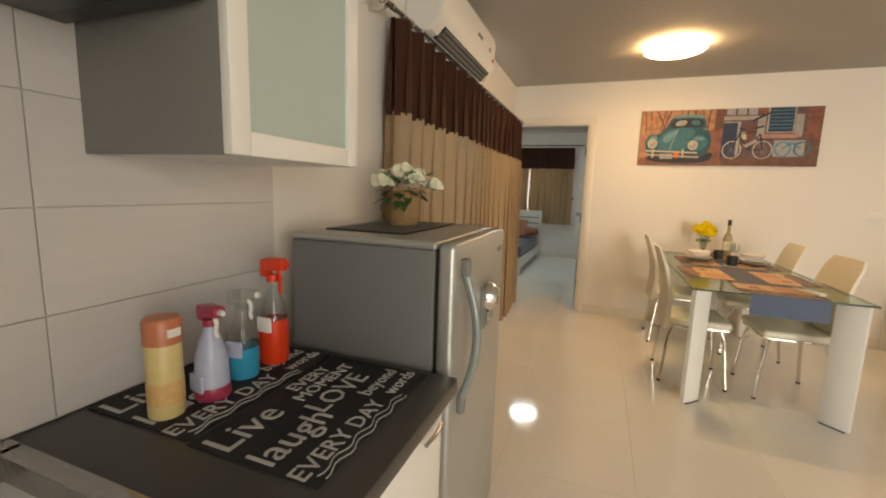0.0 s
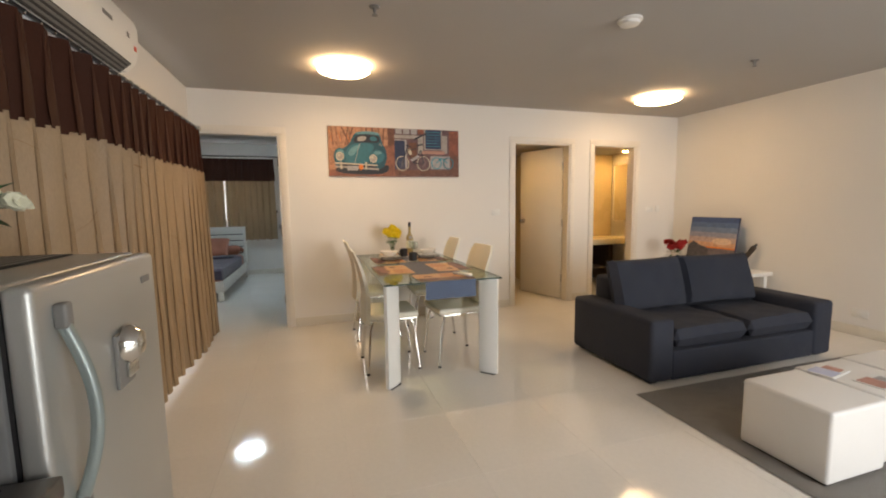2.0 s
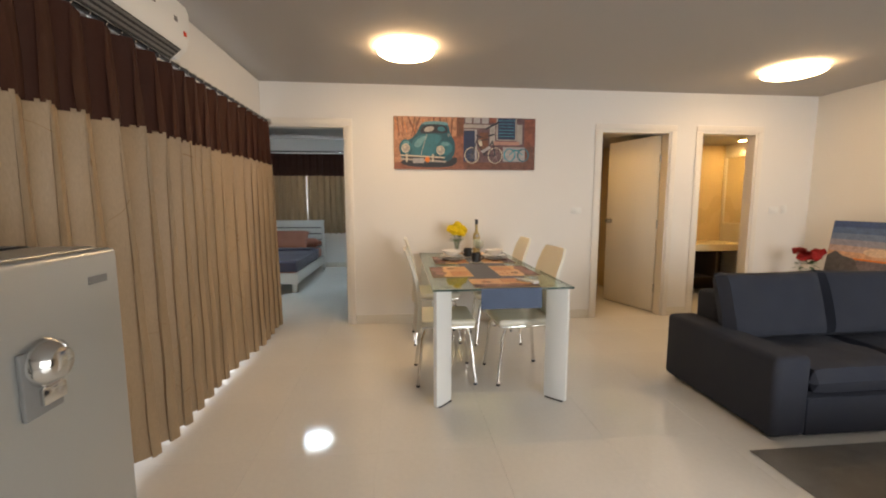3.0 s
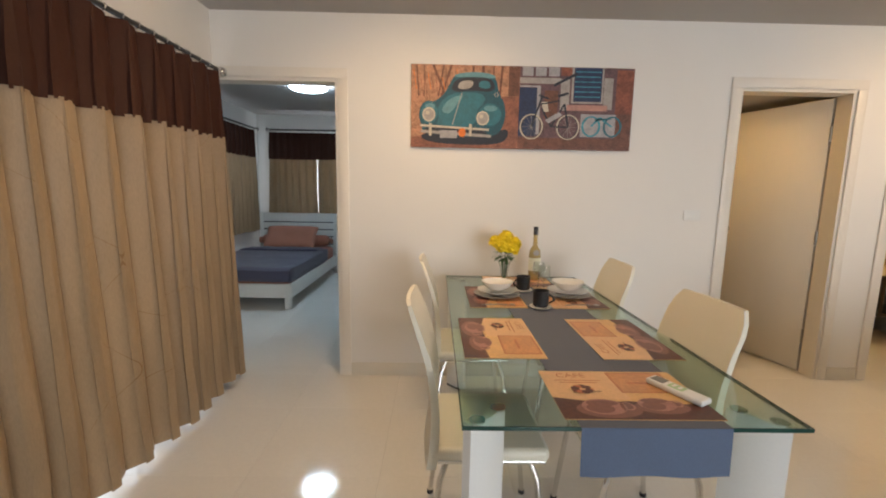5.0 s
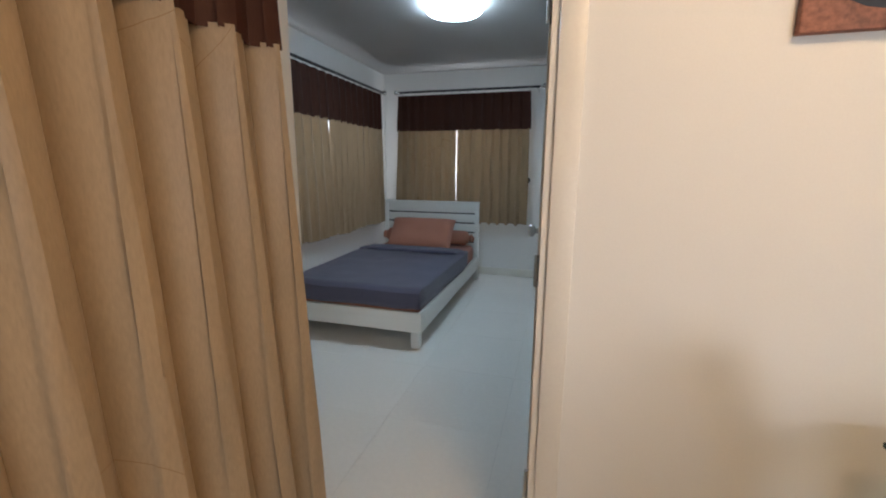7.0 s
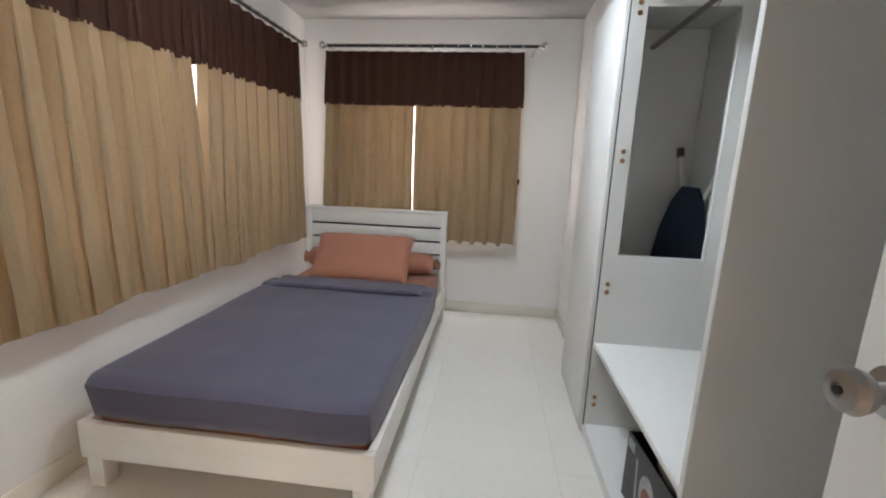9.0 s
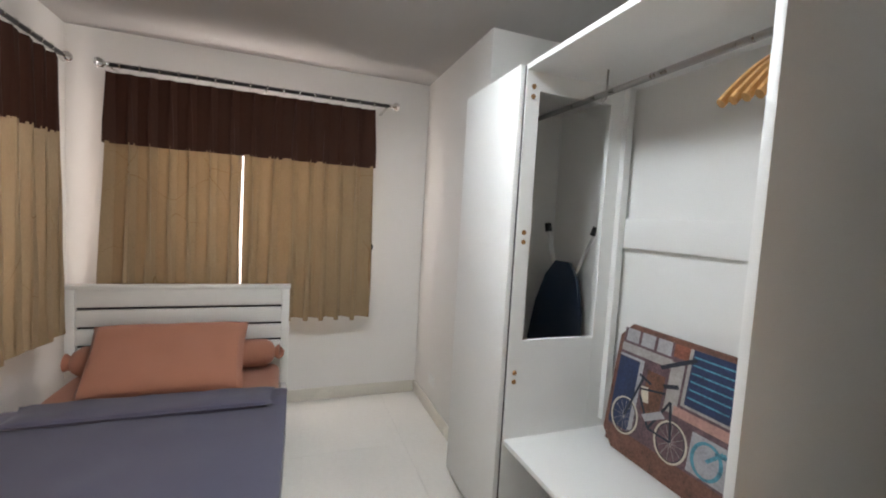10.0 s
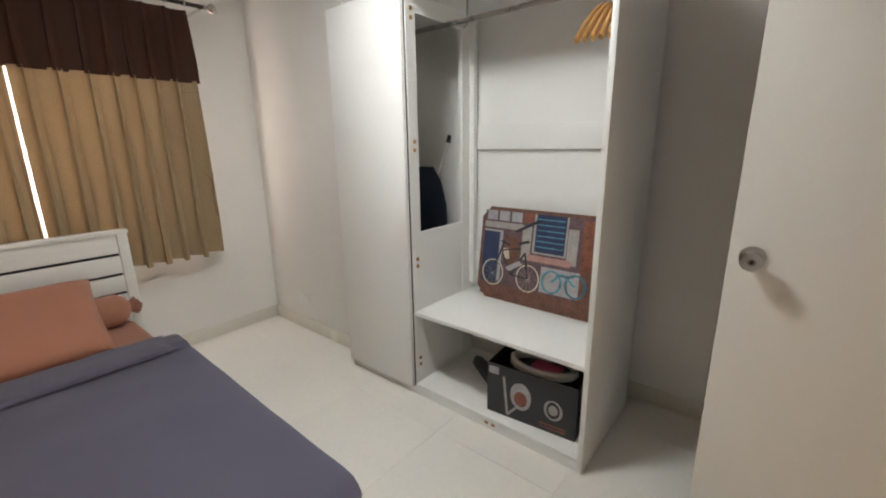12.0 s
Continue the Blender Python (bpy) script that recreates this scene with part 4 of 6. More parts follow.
    flat(c, "print_under_bumper", rounded([(0.12, 0.74), (0.70, 0.77), (0.72, 0.86), (0.14, 0.83)]), I_DARK, 10, put)
    stroke(c, "print_bumper", (0.085, 0.735), (0.73, 0.775), 0.026, I_CREAM, 12, put)
    stroke(c, "print_bumper", (0.09, 0.805), (0.75, 0.855), 0.036, I_SILV, 12, put)
    for u in (0.18, 0.555):
        stroke(c, "print_overrider", (u, 0.71), (u, 0.86), 0.024, I_CREAM, 13, put)
    flat(c, "print_plate", rect(0.27, 0.43, 0.79, 0.885), I_PALE, 13, put)
    flat(c, "print_lamp", oval(0.478, 0.815, 0.034, 0.055), I_AMBER, 14, put)
    hoop(c, "print_mirror", 0.79, 0.345, 0.022, 0.025, 0.008, I_SILV, 11, put)


def art_bike(c, put):
    flat(c, "print_house_wall", rect(0, 1, 0, 0.88), I_WALL, 1, put)
    flat(c, "print_pavement", rect(0, 1, 0.86, 1.0), I_PAVE, 2, put)
    flat(c, "print_brick_pier", rect(0.85, 1.0, 0.02, 0.55), I_BRICK, 2, put)
    flat(c, "print_brick_patch", rect(0.36, 0.47, 0.0, 0.10), I_BRICK, 2, put)
    for k in range(3):
        flat(c, "print_upper_pane", rect(0.02 + k * 0.115, 0.115 + k * 0.115, 0.0, 0.11), I_PALE, 3, put)
    flat(c, "print_ledge", rect(0.0, 0.36, 0.13, 0.20), I_SILV, 3, put)
    flat(c, "print_door", rect(0.0, 0.16, 0.25, 0.84), I_NAVY, 3, put)
    stroke(c, "print_door_jamb", (0.17, 0.24), (0.17, 0.82), 0.03, I_PALE, 4, put)
    stroke(c, "print_door_head", (0.0, 0.235), (0.185, 0.235), 0.02, I_PALE, 4, put)
    flat(c, "print_pillar", rect(0.36, 0.44, 0.14, 0.52), I_SILV, 3, put)
    flat(c, "print_pillar", rect(0.74, 0.82, 0.12, 0.50), I_SILV, 3, put)
    flat(c, "print_dark_bay", rect(0.22, 0.34, 0.28, 0.62), I_TREE, 3, put)
    flat(c, "print_window_frame", rect(0.455, 0.735, 0.0, 0.43), I_SILV, 4, put)
    flat(c, "print_window", rect(0.475, 0.72, 0.0, 0.41), I_NAVY, 5, put)
    for k in range(6):
        stroke(c, "print_shutter_slat", (0.485, 0.05 + 0.06 * k), (0.71, 0.05 + 0.06 * k), 0.012, I_CYAN, 6, put)
    flat(c, "print_sill", rect(0.42, 0.78, 0.45, 0.52), I_PINK, 4, put)
    stroke(c, "print_parasol", (0.30, 0.22), (0.50, 0.07), 0.03, I_DARK, 7, put)
    flat(c, "print_white_wall", rect(0.55, 0.86, 0.56, 0.84), I_PALE, 4, put)
    hoop(c, "print_far_bicycle", 0.645, 0.71, 0.085, 0.13, 0.02, I_CYAN, 5, put)
    stroke(c, "print_far_frame", (0.645, 0.71), (0.72, 0.60), 0.02, I_CYAN, 6, put)
    stroke(c, "print_far_frame", (0.72, 0.60), (0.83, 0.71), 0.02, I_CYAN, 6, put)
    stroke(c, "print_far_frame", (0.68, 0.63), (0.82, 0.61), 0.02, I_TEAL2, 6, put)
    hoop(c, "print_far_bicycle", 0.835, 0.71, 0.085, 0.13, 0.02, I_TEAL2, 5, put)
    flat(c, "print_brick_foot", rect(0.86, 1.0, 0.55, 0.86), I_PAVE, 3, put)
    for u in (0.115, 0.44):
        hoop(c, "print_tyre", u, 0.725, 0.104, 0.156, 0.013, I_CREAM, 8, put)
        hoop(c, "print_rim", u, 0.725, 0.090, 0.141, 0.006, I_DARK, 8, put)
        for q in range(6):
            stroke(c, "print_spoke", (u + 0.088 * math.cos(q * 0.52), 0.725 + 0.138 * math.sin(q * 0.52)), (u - 0.088 * math.cos(q * 0.52), 0.725 - 0.138 * math.sin(q * 0.52)), 0.0025, I_SILV, 7, put)
    for a, b in (((0.115, 0.725), (0.20, 0.36)), ((0.19, 0.45), (0.36, 0.40)), ((0.20, 0.50), (0.29, 0.72)), ((0.29, 0.72), (0.40, 0.44)), ((0.29, 0.72), (0.44, 0.725)), ((0.40, 0.44), (0.44, 0.725))):
        stroke(c, "print_bike_tube", a, b, 0.016, I_DARK, 9, put)
    stroke(c, "print_handlebar", (0.17, 0.34), (0.26, 0.38), 0.02, I_DARK, 9, put)
    stroke(c, "print_saddle", (0.34, 0.35), (0.43, 0.31), 0.03, I_DARK, 9, put)
    stroke(c, "print_basket", (0.22, 0.42), (0.24, 0.54), 0.05, I_CREAM, 8, put)
    stroke(c, "print_chain_guard", (0.25, 0.66), (0.37, 0.56), 0.05, I_PALE, 10, put)


def wall_canvas():
    c = thing("wall_picture", "wide unframed print of a teal vintage car and a bicycle", "picture")
    x0, x1, z0, z1 = 0.485, 1.965, 1.628, 2.160
    part("canvas", B(x0, x1, YF - 0.022, YF - 0.001, z0, z1, 0.002), I_PATH, c)
    xs = x0 + 0.485 * (x1 - x0)
    art_car(c, lambda u, v, k: (x0 + 0.002 + u * (xs - x0 - 0.004), YF - 0.0222 - 0.0003 * k, z1 - 0.002 - v * (z1 - z0 - 0.004)))
    art_bike(c, lambda u, v, k: (xs + 0.001 + u * (x1 - xs - 0.004), YF - 0.0222 - 0.0003 * k, z1 - 0.002 - v * (z1 - z0 - 0.004)))


wall_canvas()


def plate_switch(name, axis, p, a, z, w, h, label):
    s = thing(name, label, "switch")
    if axis == "y":
        part("plate", B(a - w / 2, a + w / 2, p - 0.009, p - 0.001, z - h / 2, z + h / 2, 0.003), PLASTIC, s)
        part("rocker", B(a - w / 4, a + w / 4, p - 0.0125, p - 0.0095, z - h / 4, z + h / 4, 0.001), PLASTIC, s)
    else:
        part("plate", B(p - 0.009, p - 0.001, a - w / 2, a + w / 2, z - h / 2, z + h / 2, 0.003), PLASTIC, s)
        part("socket_face", B(p - 0.0125, p - 0.0095, a - w / 4, a + w / 4, z - h / 4, z + h / 4, 0.001), PLASTIC, s)


plate_switch("light_switch", "y", YF, 2.45, 1.20, 0.115, 0.072, "white wall switch plate beside the door")
plate_switch("light_switch", "y", YF, 4.80, 1.20, 0.115, 0.072, "white wall switch plate beside the bathroom door")
plate_switch("intercom", "y", YF, 4.93, 1.21, 0.07, 0.09, "small white wall unit by the corner")
plate_switch("wall_socket", "x", XR, 3.2, 0.22, 0.13, 0.08, "white wall socket low on the side wall")
plate_switch("wall_socket", "x", 0.085, 8.98, 0.26, 0.115, 0.072, "white wall socket low on the column")


# ---- dining set ----
TX0, TX1, TY0, TY1, TZ = 0.735, 1.62, 3.472, 5.31, 0.765


def dining_table():
    t = thing("dining_table", "glass-topped dining table on white slab legs", "table")
    top = part("tabletop", B(TX0 + 0.003, TX1 - 0.003, TY0 + 0.003, TY1 - 0.003, TZ - 0.010, TZ), GLASS_TOP, t, "greenish clear glass top")
    top.visible_shadow = True
    for b in ((TX0, TX0 + 0.0028, TY0, TY1), (TX1 - 0.0028, TX1, TY0, TY1), (TX0 + 0.003, TX1 - 0.003, TY0, TY0 + 0.0028), (TX0 + 0.003, TX1 - 0.003, TY1 - 0.0028, TY1)):
        part("glass_edge", B(*b, TZ - 0.0105, TZ + 0.0002), GLASS_EDGE, t, "dark green polished glass edge")
    for x, y, a in ((TX0 + 0.075, TY0 + 0.085, 45), (TX1 - 0.075, TY0 + 0.085, 135), (TX0 + 0.075, TY1 - 0.085, 135), (TX1 - 0.075, TY1 - 0.085, 45)):
        m = pose(x, y, 0, 0, 0, a)
        bm = bmesh.new()
        bow = [(-0.074 + 0.148 * k / 10, 0.020 * (1 - (k / 5 - 1) ** 2)) for k in range(11)]
        loop = [(u, v - 0.022) for u, v in bow] + [(u, v * 0.4 + 0.004) for u, v in reversed(bow)]
        lo, hi = ([bm.verts.new(m @ Vector((u, -v if a < 90 else v, z))) for u, v in loop] for z in (0.006, TZ - 0.016))
        for k in range(len(loop)):
            bm.faces.new((lo[k], lo[(k + 1) % len(loop)], hi[(k + 1) % len(loop)], hi[k]))
        bm.faces.new(lo)
        bm.faces.new(list(reversed(hi)))
        leg = part("leg", bm, WHITE, t, "white bowed slab leg")
        for u in (-0.045, 0.045):
            part("mounting_disc", lathe([(0, TZ - 0.0158), (0.022, TZ - 0.0158), (0.022, TZ - 0.0108), (0, TZ - 0.0108)], 20, m=m @ pose(u, 0, 0)), CHROME, leg, "round chrome glass mount")
        part("foot", B(-0.06, 0.06, -0.02, 0.02, 0.0, 0.0058, 0.001, 1, m), BLACKP, leg)
    return t


dining_table()


def dining_chair():
    """Seat towards +x, back at -x; its base at the origin."""
    c = thing("dining_chair", "cream leatherette dining chair with chrome legs at the table", "chair", "chairs round the table")
    bm = bmesh.new()
    box(bm, -0.20, 0.22, -0.205, 0.205, 0.425, 0.475, 0.022, 4)
    part("seat", bm, LEATHER, c)
    part("seat_frame", B(-0.19, 0.21, -0.19, 0.19, 0.410, 0.4245, 0.003), CHROME, c)
    bm = bmesh.new()
    n, t = 14, 0.034
    front, back = [], []
    for k in range(n + 1):
        s = k / n
        z = 0.40 + 0.56 * s
        x = -0.185 - 0.025 * s - 0.055 * s * s + 0.03 * math.sin(math.pi * s)
        w = 0.205 - 0.012 * s - 0.035 * max(0, s - 0.9) * 10
        th = t * (1 - 0.55 * s)
        front.append([bm.verts.new((x + th / 2 + 0.012 * (1 - (j / 4 - 1) ** 2) * -1, w * (j / 4 - 1), z)) for j in range(9)])
        back.append([bm.verts.new((x - th / 2 + 0.012 * (1 - (j / 4 - 1) ** 2) * -1, w * (j / 4 - 1), z)) for j in range(9)])
    for k in range(n):
        for j in range(8):
            bm.faces.new((front[k][j], front[k][j + 1], front[k + 1][j + 1], front[k + 1][j]))
            bm.faces.new((back[k][j + 1], back[k][j], back[k + 1][j], back[k + 1][j + 1]))
        for j, o in ((0, 0), (8, 1)):
            bm.faces.new((front[k][j], front[k + 1][j], back[k + 1][j], back[k][j]))
    for k in (0, n):
        for j in range(8):
            bm.faces.new((front[k][j], front[k][j + 1], back[k][j + 1], back[k][j]))
    bmesh.ops.bevel(bm, geom=[e for e in bm.edges if e.is_manifold and e.calc_face_angle(0) > 1.0], offset=0.006, segments=3, affect="EDGES")
    part("backrest", bm, LEATHER, c)
    for sx, sy in ((0.19, 0.175), (0.19, -0.175), (-0.16, 0.175), (-0.16, -0.175)):
        k = 1 if sx > 0 else -1
        leg = part("leg", tube([(sx - 0.03 * k, sy * 0.95, 0.412), (sx - 0.005 * k, sy, 0.34), (sx + 0.012 * k, sy * 1.06, 0.18), (sx + 0.03 * k, sy * 1.12, 0.012)], 0.011, 10), CHROME, c, "slim chrome leg")
        part("foot", lathe([(0, 0), (0.014, 0), (0.014, 0.014), (0, 0.014)], 12, (sx + 0.03 * k, sy * 1.12, 0)), BLACKP, leg)
    return c


chair = dining_chair()
chair.matrix_basis = pose(0.845, 4.015, 0, 0, 0, 0)
copy_thing(chair, pose(0.855, 4.87, 0, 0, 0, 1))
copy_thing(chair, pose(1.43, 3.99, 0, 0, 0, 180 + 3))
copy_thing(chair, pose(1.44, 4.80, 0, 0, 0, 180 - 2))

run = thing("table_runner", "slate blue woven runner hanging over the table end", "table runner")
part("runner_cloth", B(1.03, 1.41, TY0 - 0.004, TY1 - 0.04, TZ + 0.0006, TZ + 0.0022), RUNNER, run)
bm = bmesh.new()
rows = [[bm.verts.new((1.03 + 0.38 * i / 12, TY0 - 0.006 - 0.004 * math.sin(i * 0.9) * j / 4 - 0.002 * j, TZ + 0.002 - 0.125 * j / 4)) for i in range(13)] for j in range(5)]
for j in range(4):
    for i in range(12):
        bm.faces.new((rows[j][i], rows[j][i + 1], rows[j + 1][i + 1], rows[j + 1][i]))
part("runner_drop", bm, RUNNER_DROP, run, "blue hanging end of the runner")


def placemat(x, y, w, d, rz):
    """w along the long side before turning; the dark foot of the print lies at -y."""
    p = thing("placemat", "orange and brown placemat printed with coffee cups", "placemat", "placemats on the table", pose(x, y, TZ + 0.0024, 0, 0, rz))
    part("mat", B(-w / 2, w / 2, -d / 2, d / 2, 0, 0.0015), TAN, p)

    def put(u, v, k):
        return (-w / 2 + u * w, -d / 2 + v * d, 0.0016 + 0.0002 * k)

    flat(p, "print_glow_field", rect(0.0, 0.52, 0.36, 1.0), PEACH, 1, put)
    flat(p, "print_dark_foot", [(0, 0), (1, 0), (1, 0.30), (0.78, 0.27), (0.5, 0.33), (0.3, 0.30), (0, 0.40)], COCOA, 2, put)
    flat(p, "print_panel_edge", rect(0.50, 0.92, 0.50, 0.97), RUST, 2, put)
    flat(p, "print_panel", rect(0.515, 0.905, 0.52, 0.95), ORANGE, 3, put)
    flat(p, "print_panel_bar", rect(0.60, 0.80, 0.70, 0.73), RUST, 4, put)
    for cu, cv, k in ((0.30, 0.20, 1.0), (0.66, 0.25, 0.85)):
        flat(p, "print_saucer", oval(cu + 0.02, cv - 0.03, 0.21 * k, 0.15 * k), ROSE, 4, put)
        flat(p, "print_cup", oval(cu, cv + 0.02, 0.145 * k, 0.145 * k), I_PINK, 5, put)
        flat(p, "print_cup_shade", oval(cu - 0.03, cv - 0.01, 0.09 * k, 0.09 * k), ROSE, 6, put)
        flat(p, "print_cup_coffee", oval(cu, cv + 0.085, 0.105 * k, 0.055 * k), ROSE, 7, put)
        hoop(p, "print_cup_handle", cu + 0.155 * k, cv + 0.03, 0.05 * k, 0.075 * k, 0.016, I_PINK, 5, put, 16)
    for k in range(9):
        a = k * 0.7
        flat(p, "print_coffee_bean", oval(0.24 + 0.05 * math.cos(a), 0.56 + 0.065 * math.sin(a), 0.030, 0.038, 10), COCOA if k % 3 else RUST, 8 + k, put)
    stroke(p, "print_twig", (0.17, 0.50), (0.36, 0.52), 0.014, COCOA, 8, put)
    cu = bpy.data.curves.new("lettering", "FONT")
    cu.body, cu.size, cu.align_x, cu.align_y, cu.resolution_u = "CAFE", 0.040, "CENTER", "CENTER", 2
    tmp = bpy.data.objects.new("lettering", cu)
    scene.collection.objects.link(tmp)
    me = bpy.data.meshes.new_from_object(tmp.evaluated_get(bpy.context.evaluated_depsgraph_get()))
    bpy.data.objects.remove(tmp)
    me.materials.clear()
    me.materials.append(RUST)
    ob = new("lettering", me)
    ob.parent = p
    ob.matrix_basis = pose(*put(0.22, 0.88, 4))
    for k in range(2):
        flat(p, "print_text_bar", rect(0.08 + 0.03 * k, 0.42 - 0.04 * k, 0.76 - 0.05 * k, 0.775 - 0.05 * k), RUST, 4, put)


placemat(0.915, 4.115, 0.455, 0.29, -90)
placemat(1.40, 4.115, 0.455, 0.29, 90)
placemat(1.21, 3.645, 0.42, 0.285, 0)
placemat(0.985, 4.745, 0.455, 0.29, -90)
placemat(1.40, 4.745, 0.455, 0.29, 90)
placemat(1.19, 5.135, 0.42, 0.285, 0)
MZ = TZ + 0.0058


def dish(name, x, y, z, prof, mat, label):
    d = thing(name, label, "dish")
    part("dish_body", lathe(prof, 36, (x, y, z)), mat, d)


PLATE = [(0, 0.0), (0.075, 0.0), (0.125, 0.016), (0.127, 0.019), (0.122, 0.019), (0.074, 0.005), (0, 0.005)]
SMALL = [(r * 0.86, z) for r, z in PLATE]
BOWL = [(0, 0), (0.04, 0), (0.075, 0.025), (0.088, 0.045), (0.085, 0.046), (0.07, 0.028), (0.036, 0.006), (0, 0.006)]
for px, py in ((1.005, 4.745), (1.40, 4.765)):
    dish("dinner_plate", px, py, MZ, PLATE, GREYC, "grey dinner plate laid on a placemat")
    dish("side_plate", px, py, MZ + 0.0195, SMALL, CERAMIC, "white plate stacked on a grey plate")
    dish("bowl", px, py, MZ + 0.039, BOWL, CERAMIC, "white bowl on top of the plates")


def mug(x, y, rz):
    s = thing("saucer", "small white saucer under a black mug", "saucer")
    part("saucer_body", lathe([(0, 0), (0.04, 0), (0.055, 0.008), (0.053, 0.010), (0.038, 0.004), (0, 0.004)], 28, (x, y, MZ)), CERAMIC, s)
    m = thing("mug", "straight black mug on a white saucer", "mug", "black mugs on the table", pose(x, y, MZ + 0.0105, 0, 0, rz))
    part("cup", lathe([(0, 0), (0.035, 0), (0.038, 0.003), (0.040, 0.078), (0.0365, 0.078), (0.034, 0.006), (0, 0.006)], 28), BLACKP, m)
    part("handle", tube([(0.038 + 0.026 * math.sin(math.pi * k / 10), 0, 0.016 + 0.045 * k / 10) for k in range(11)], 0.0045, 8), BLACKP, m)


mug(1.19, 4.52, -20)
mug(1.175, 4.87, 200)


def wine_glass(x, y):
    g = thing("wine_glass", "clear stemmed wine glass on the table", "glass")
    part("foot", lathe([(0, 0), (0.032, 0), (0.03, 0.003), (0.005, 0.008), (0.004, 0.07), (0.012, 0.078), (0.034, 0.105), (0.036, 0.13), (0.030, 0.165), (0.029, 0.165), (0.034, 0.13), (0.032, 0.107), (0, 0.085)], 24, (x, y, MZ)), CLEAR, g)


wine_glass(1.27, 4.90)
wine_glass(1.27, 4.78)


def cutlery(name, x, y, rz, label):
    c = thing(name, label, "cutlery", m=pose(x, y, MZ + 0.003, 0, 0, rz))
    part("handle", tube([(-0.09, 0, 0), (0.0, 0, 0.004), (0.04, 0, 0.002)], 0.003, 8), STEEL, c)
    part("bowl", lathe([(0, 0), (0.012, 0.001), (0.016, 0.004), (0, 0.0035)], 16, (0.065, 0, 0), Matrix.Diagonal((1, 1, 1, 1))), STEEL, c)


cutlery("spoon", 0.99, 4.55, 0, "steel spoon beside a plate")
cutlery("fork", 1.42, 4.56, 0, "steel fork beside a plate")


def vase():
    v = thing("flower_vase", "yellow chrysanthemums in a clear glass vase", "plant", m=pose(1.105, 5.13, MZ))
    part("vase", lathe([(0, 0), (0.04, 0), (0.042, 0.006), (0.022, 0.03), (0.028, 0.09), (0.045, 0.135), (0.043, 0.135), (0.026, 0.09), (0.018, 0.034), (0, 0.014)], 28), CLEAR, v)
    part("foliage", leaves(bmesh.new(), (0, 0, 0.165), 0.065, 90, 0.04, 8, 0.6), LEAF, v)
    for k in range(5):
        part("stem", tube([(0.006 * math.cos(k * 1.3), 0.006 * math.sin(k * 1.3), 0.02), (0.03 * math.cos(k * 1.3), 0.03 * math.sin(k * 1.3), 0.2)], 0.002, 6), LEAF, v)
    for k, (a, b, z) in enumerate(((0, -0.02, 0.285), (0.055, -0.01, 0.245), (-0.058, -0.005, 0.250), (0.02, 0.045, 0.255), (-0.025, -0.05, 0.225), (0.035, -0.045, 0.215))):
        part("bloom", petals(bmesh.new(), (a, b, z), 0.046, 170, 0.022, 40 + k, 0.95, 2.1), YELLOW, v)


vase()
b = thing("bottle", "tall straw-coloured bottle with a dark cap", "bottle", m=pose(1.315, 5.20, MZ))
part("glass_body", lathe([(0, 0), (0.036, 0), (0.038, 0.004), (0.038, 0.165), (0.033, 0.195), (0.015, 0.225), (0.013, 0.30), (0, 0.30)], 28), GOLD, b)
part("cap", lathe([(0.0155, 0.295), (0.0155, 0.345), (0.013, 0.348), (0, 0.348)], 20), BLACKP, b, "dark foil cap")
part("label", lathe([(0.0385, 0.06), (0.0388, 0.06), (0.0388, 0.145), (0.0385, 0.145)], 28), CREAMP, b, "pale label")
part("emblem", lathe([(0, 0.0), (0.02, 0), (0.02, 0.002), (0, 0.002)], 20, m=pose(0, -0.0385, 0.18, 100, 0, 0)), GREYC, b)

rem = thing("remote_control", "white remote control lying on a placemat", "remote", m=pose(1.37, 3.645, MZ, 0, 0, -62))
part("case", B(-0.085, 0.085, -0.024, 0.024, 0, 0.017, 0.006, 3), PLASTIC, rem)
part("screen", B(-0.075, -0.035, -0.017, 0.017, 0.0172, 0.0178), GREYP, rem, "grey display")
part("key_panel", B(-0.022, 0.022, -0.016, 0.016, 0.0172, 0.0178), KEYPAD, rem, "pale green key field")
for i in range(2):
    part("button", B(-0.014 + 0.018 * i, -0.004 + 0.018 * i, -0.010, 0.010, 0.0179, 0.0195, 0.001, 1), PLASTIC, rem)


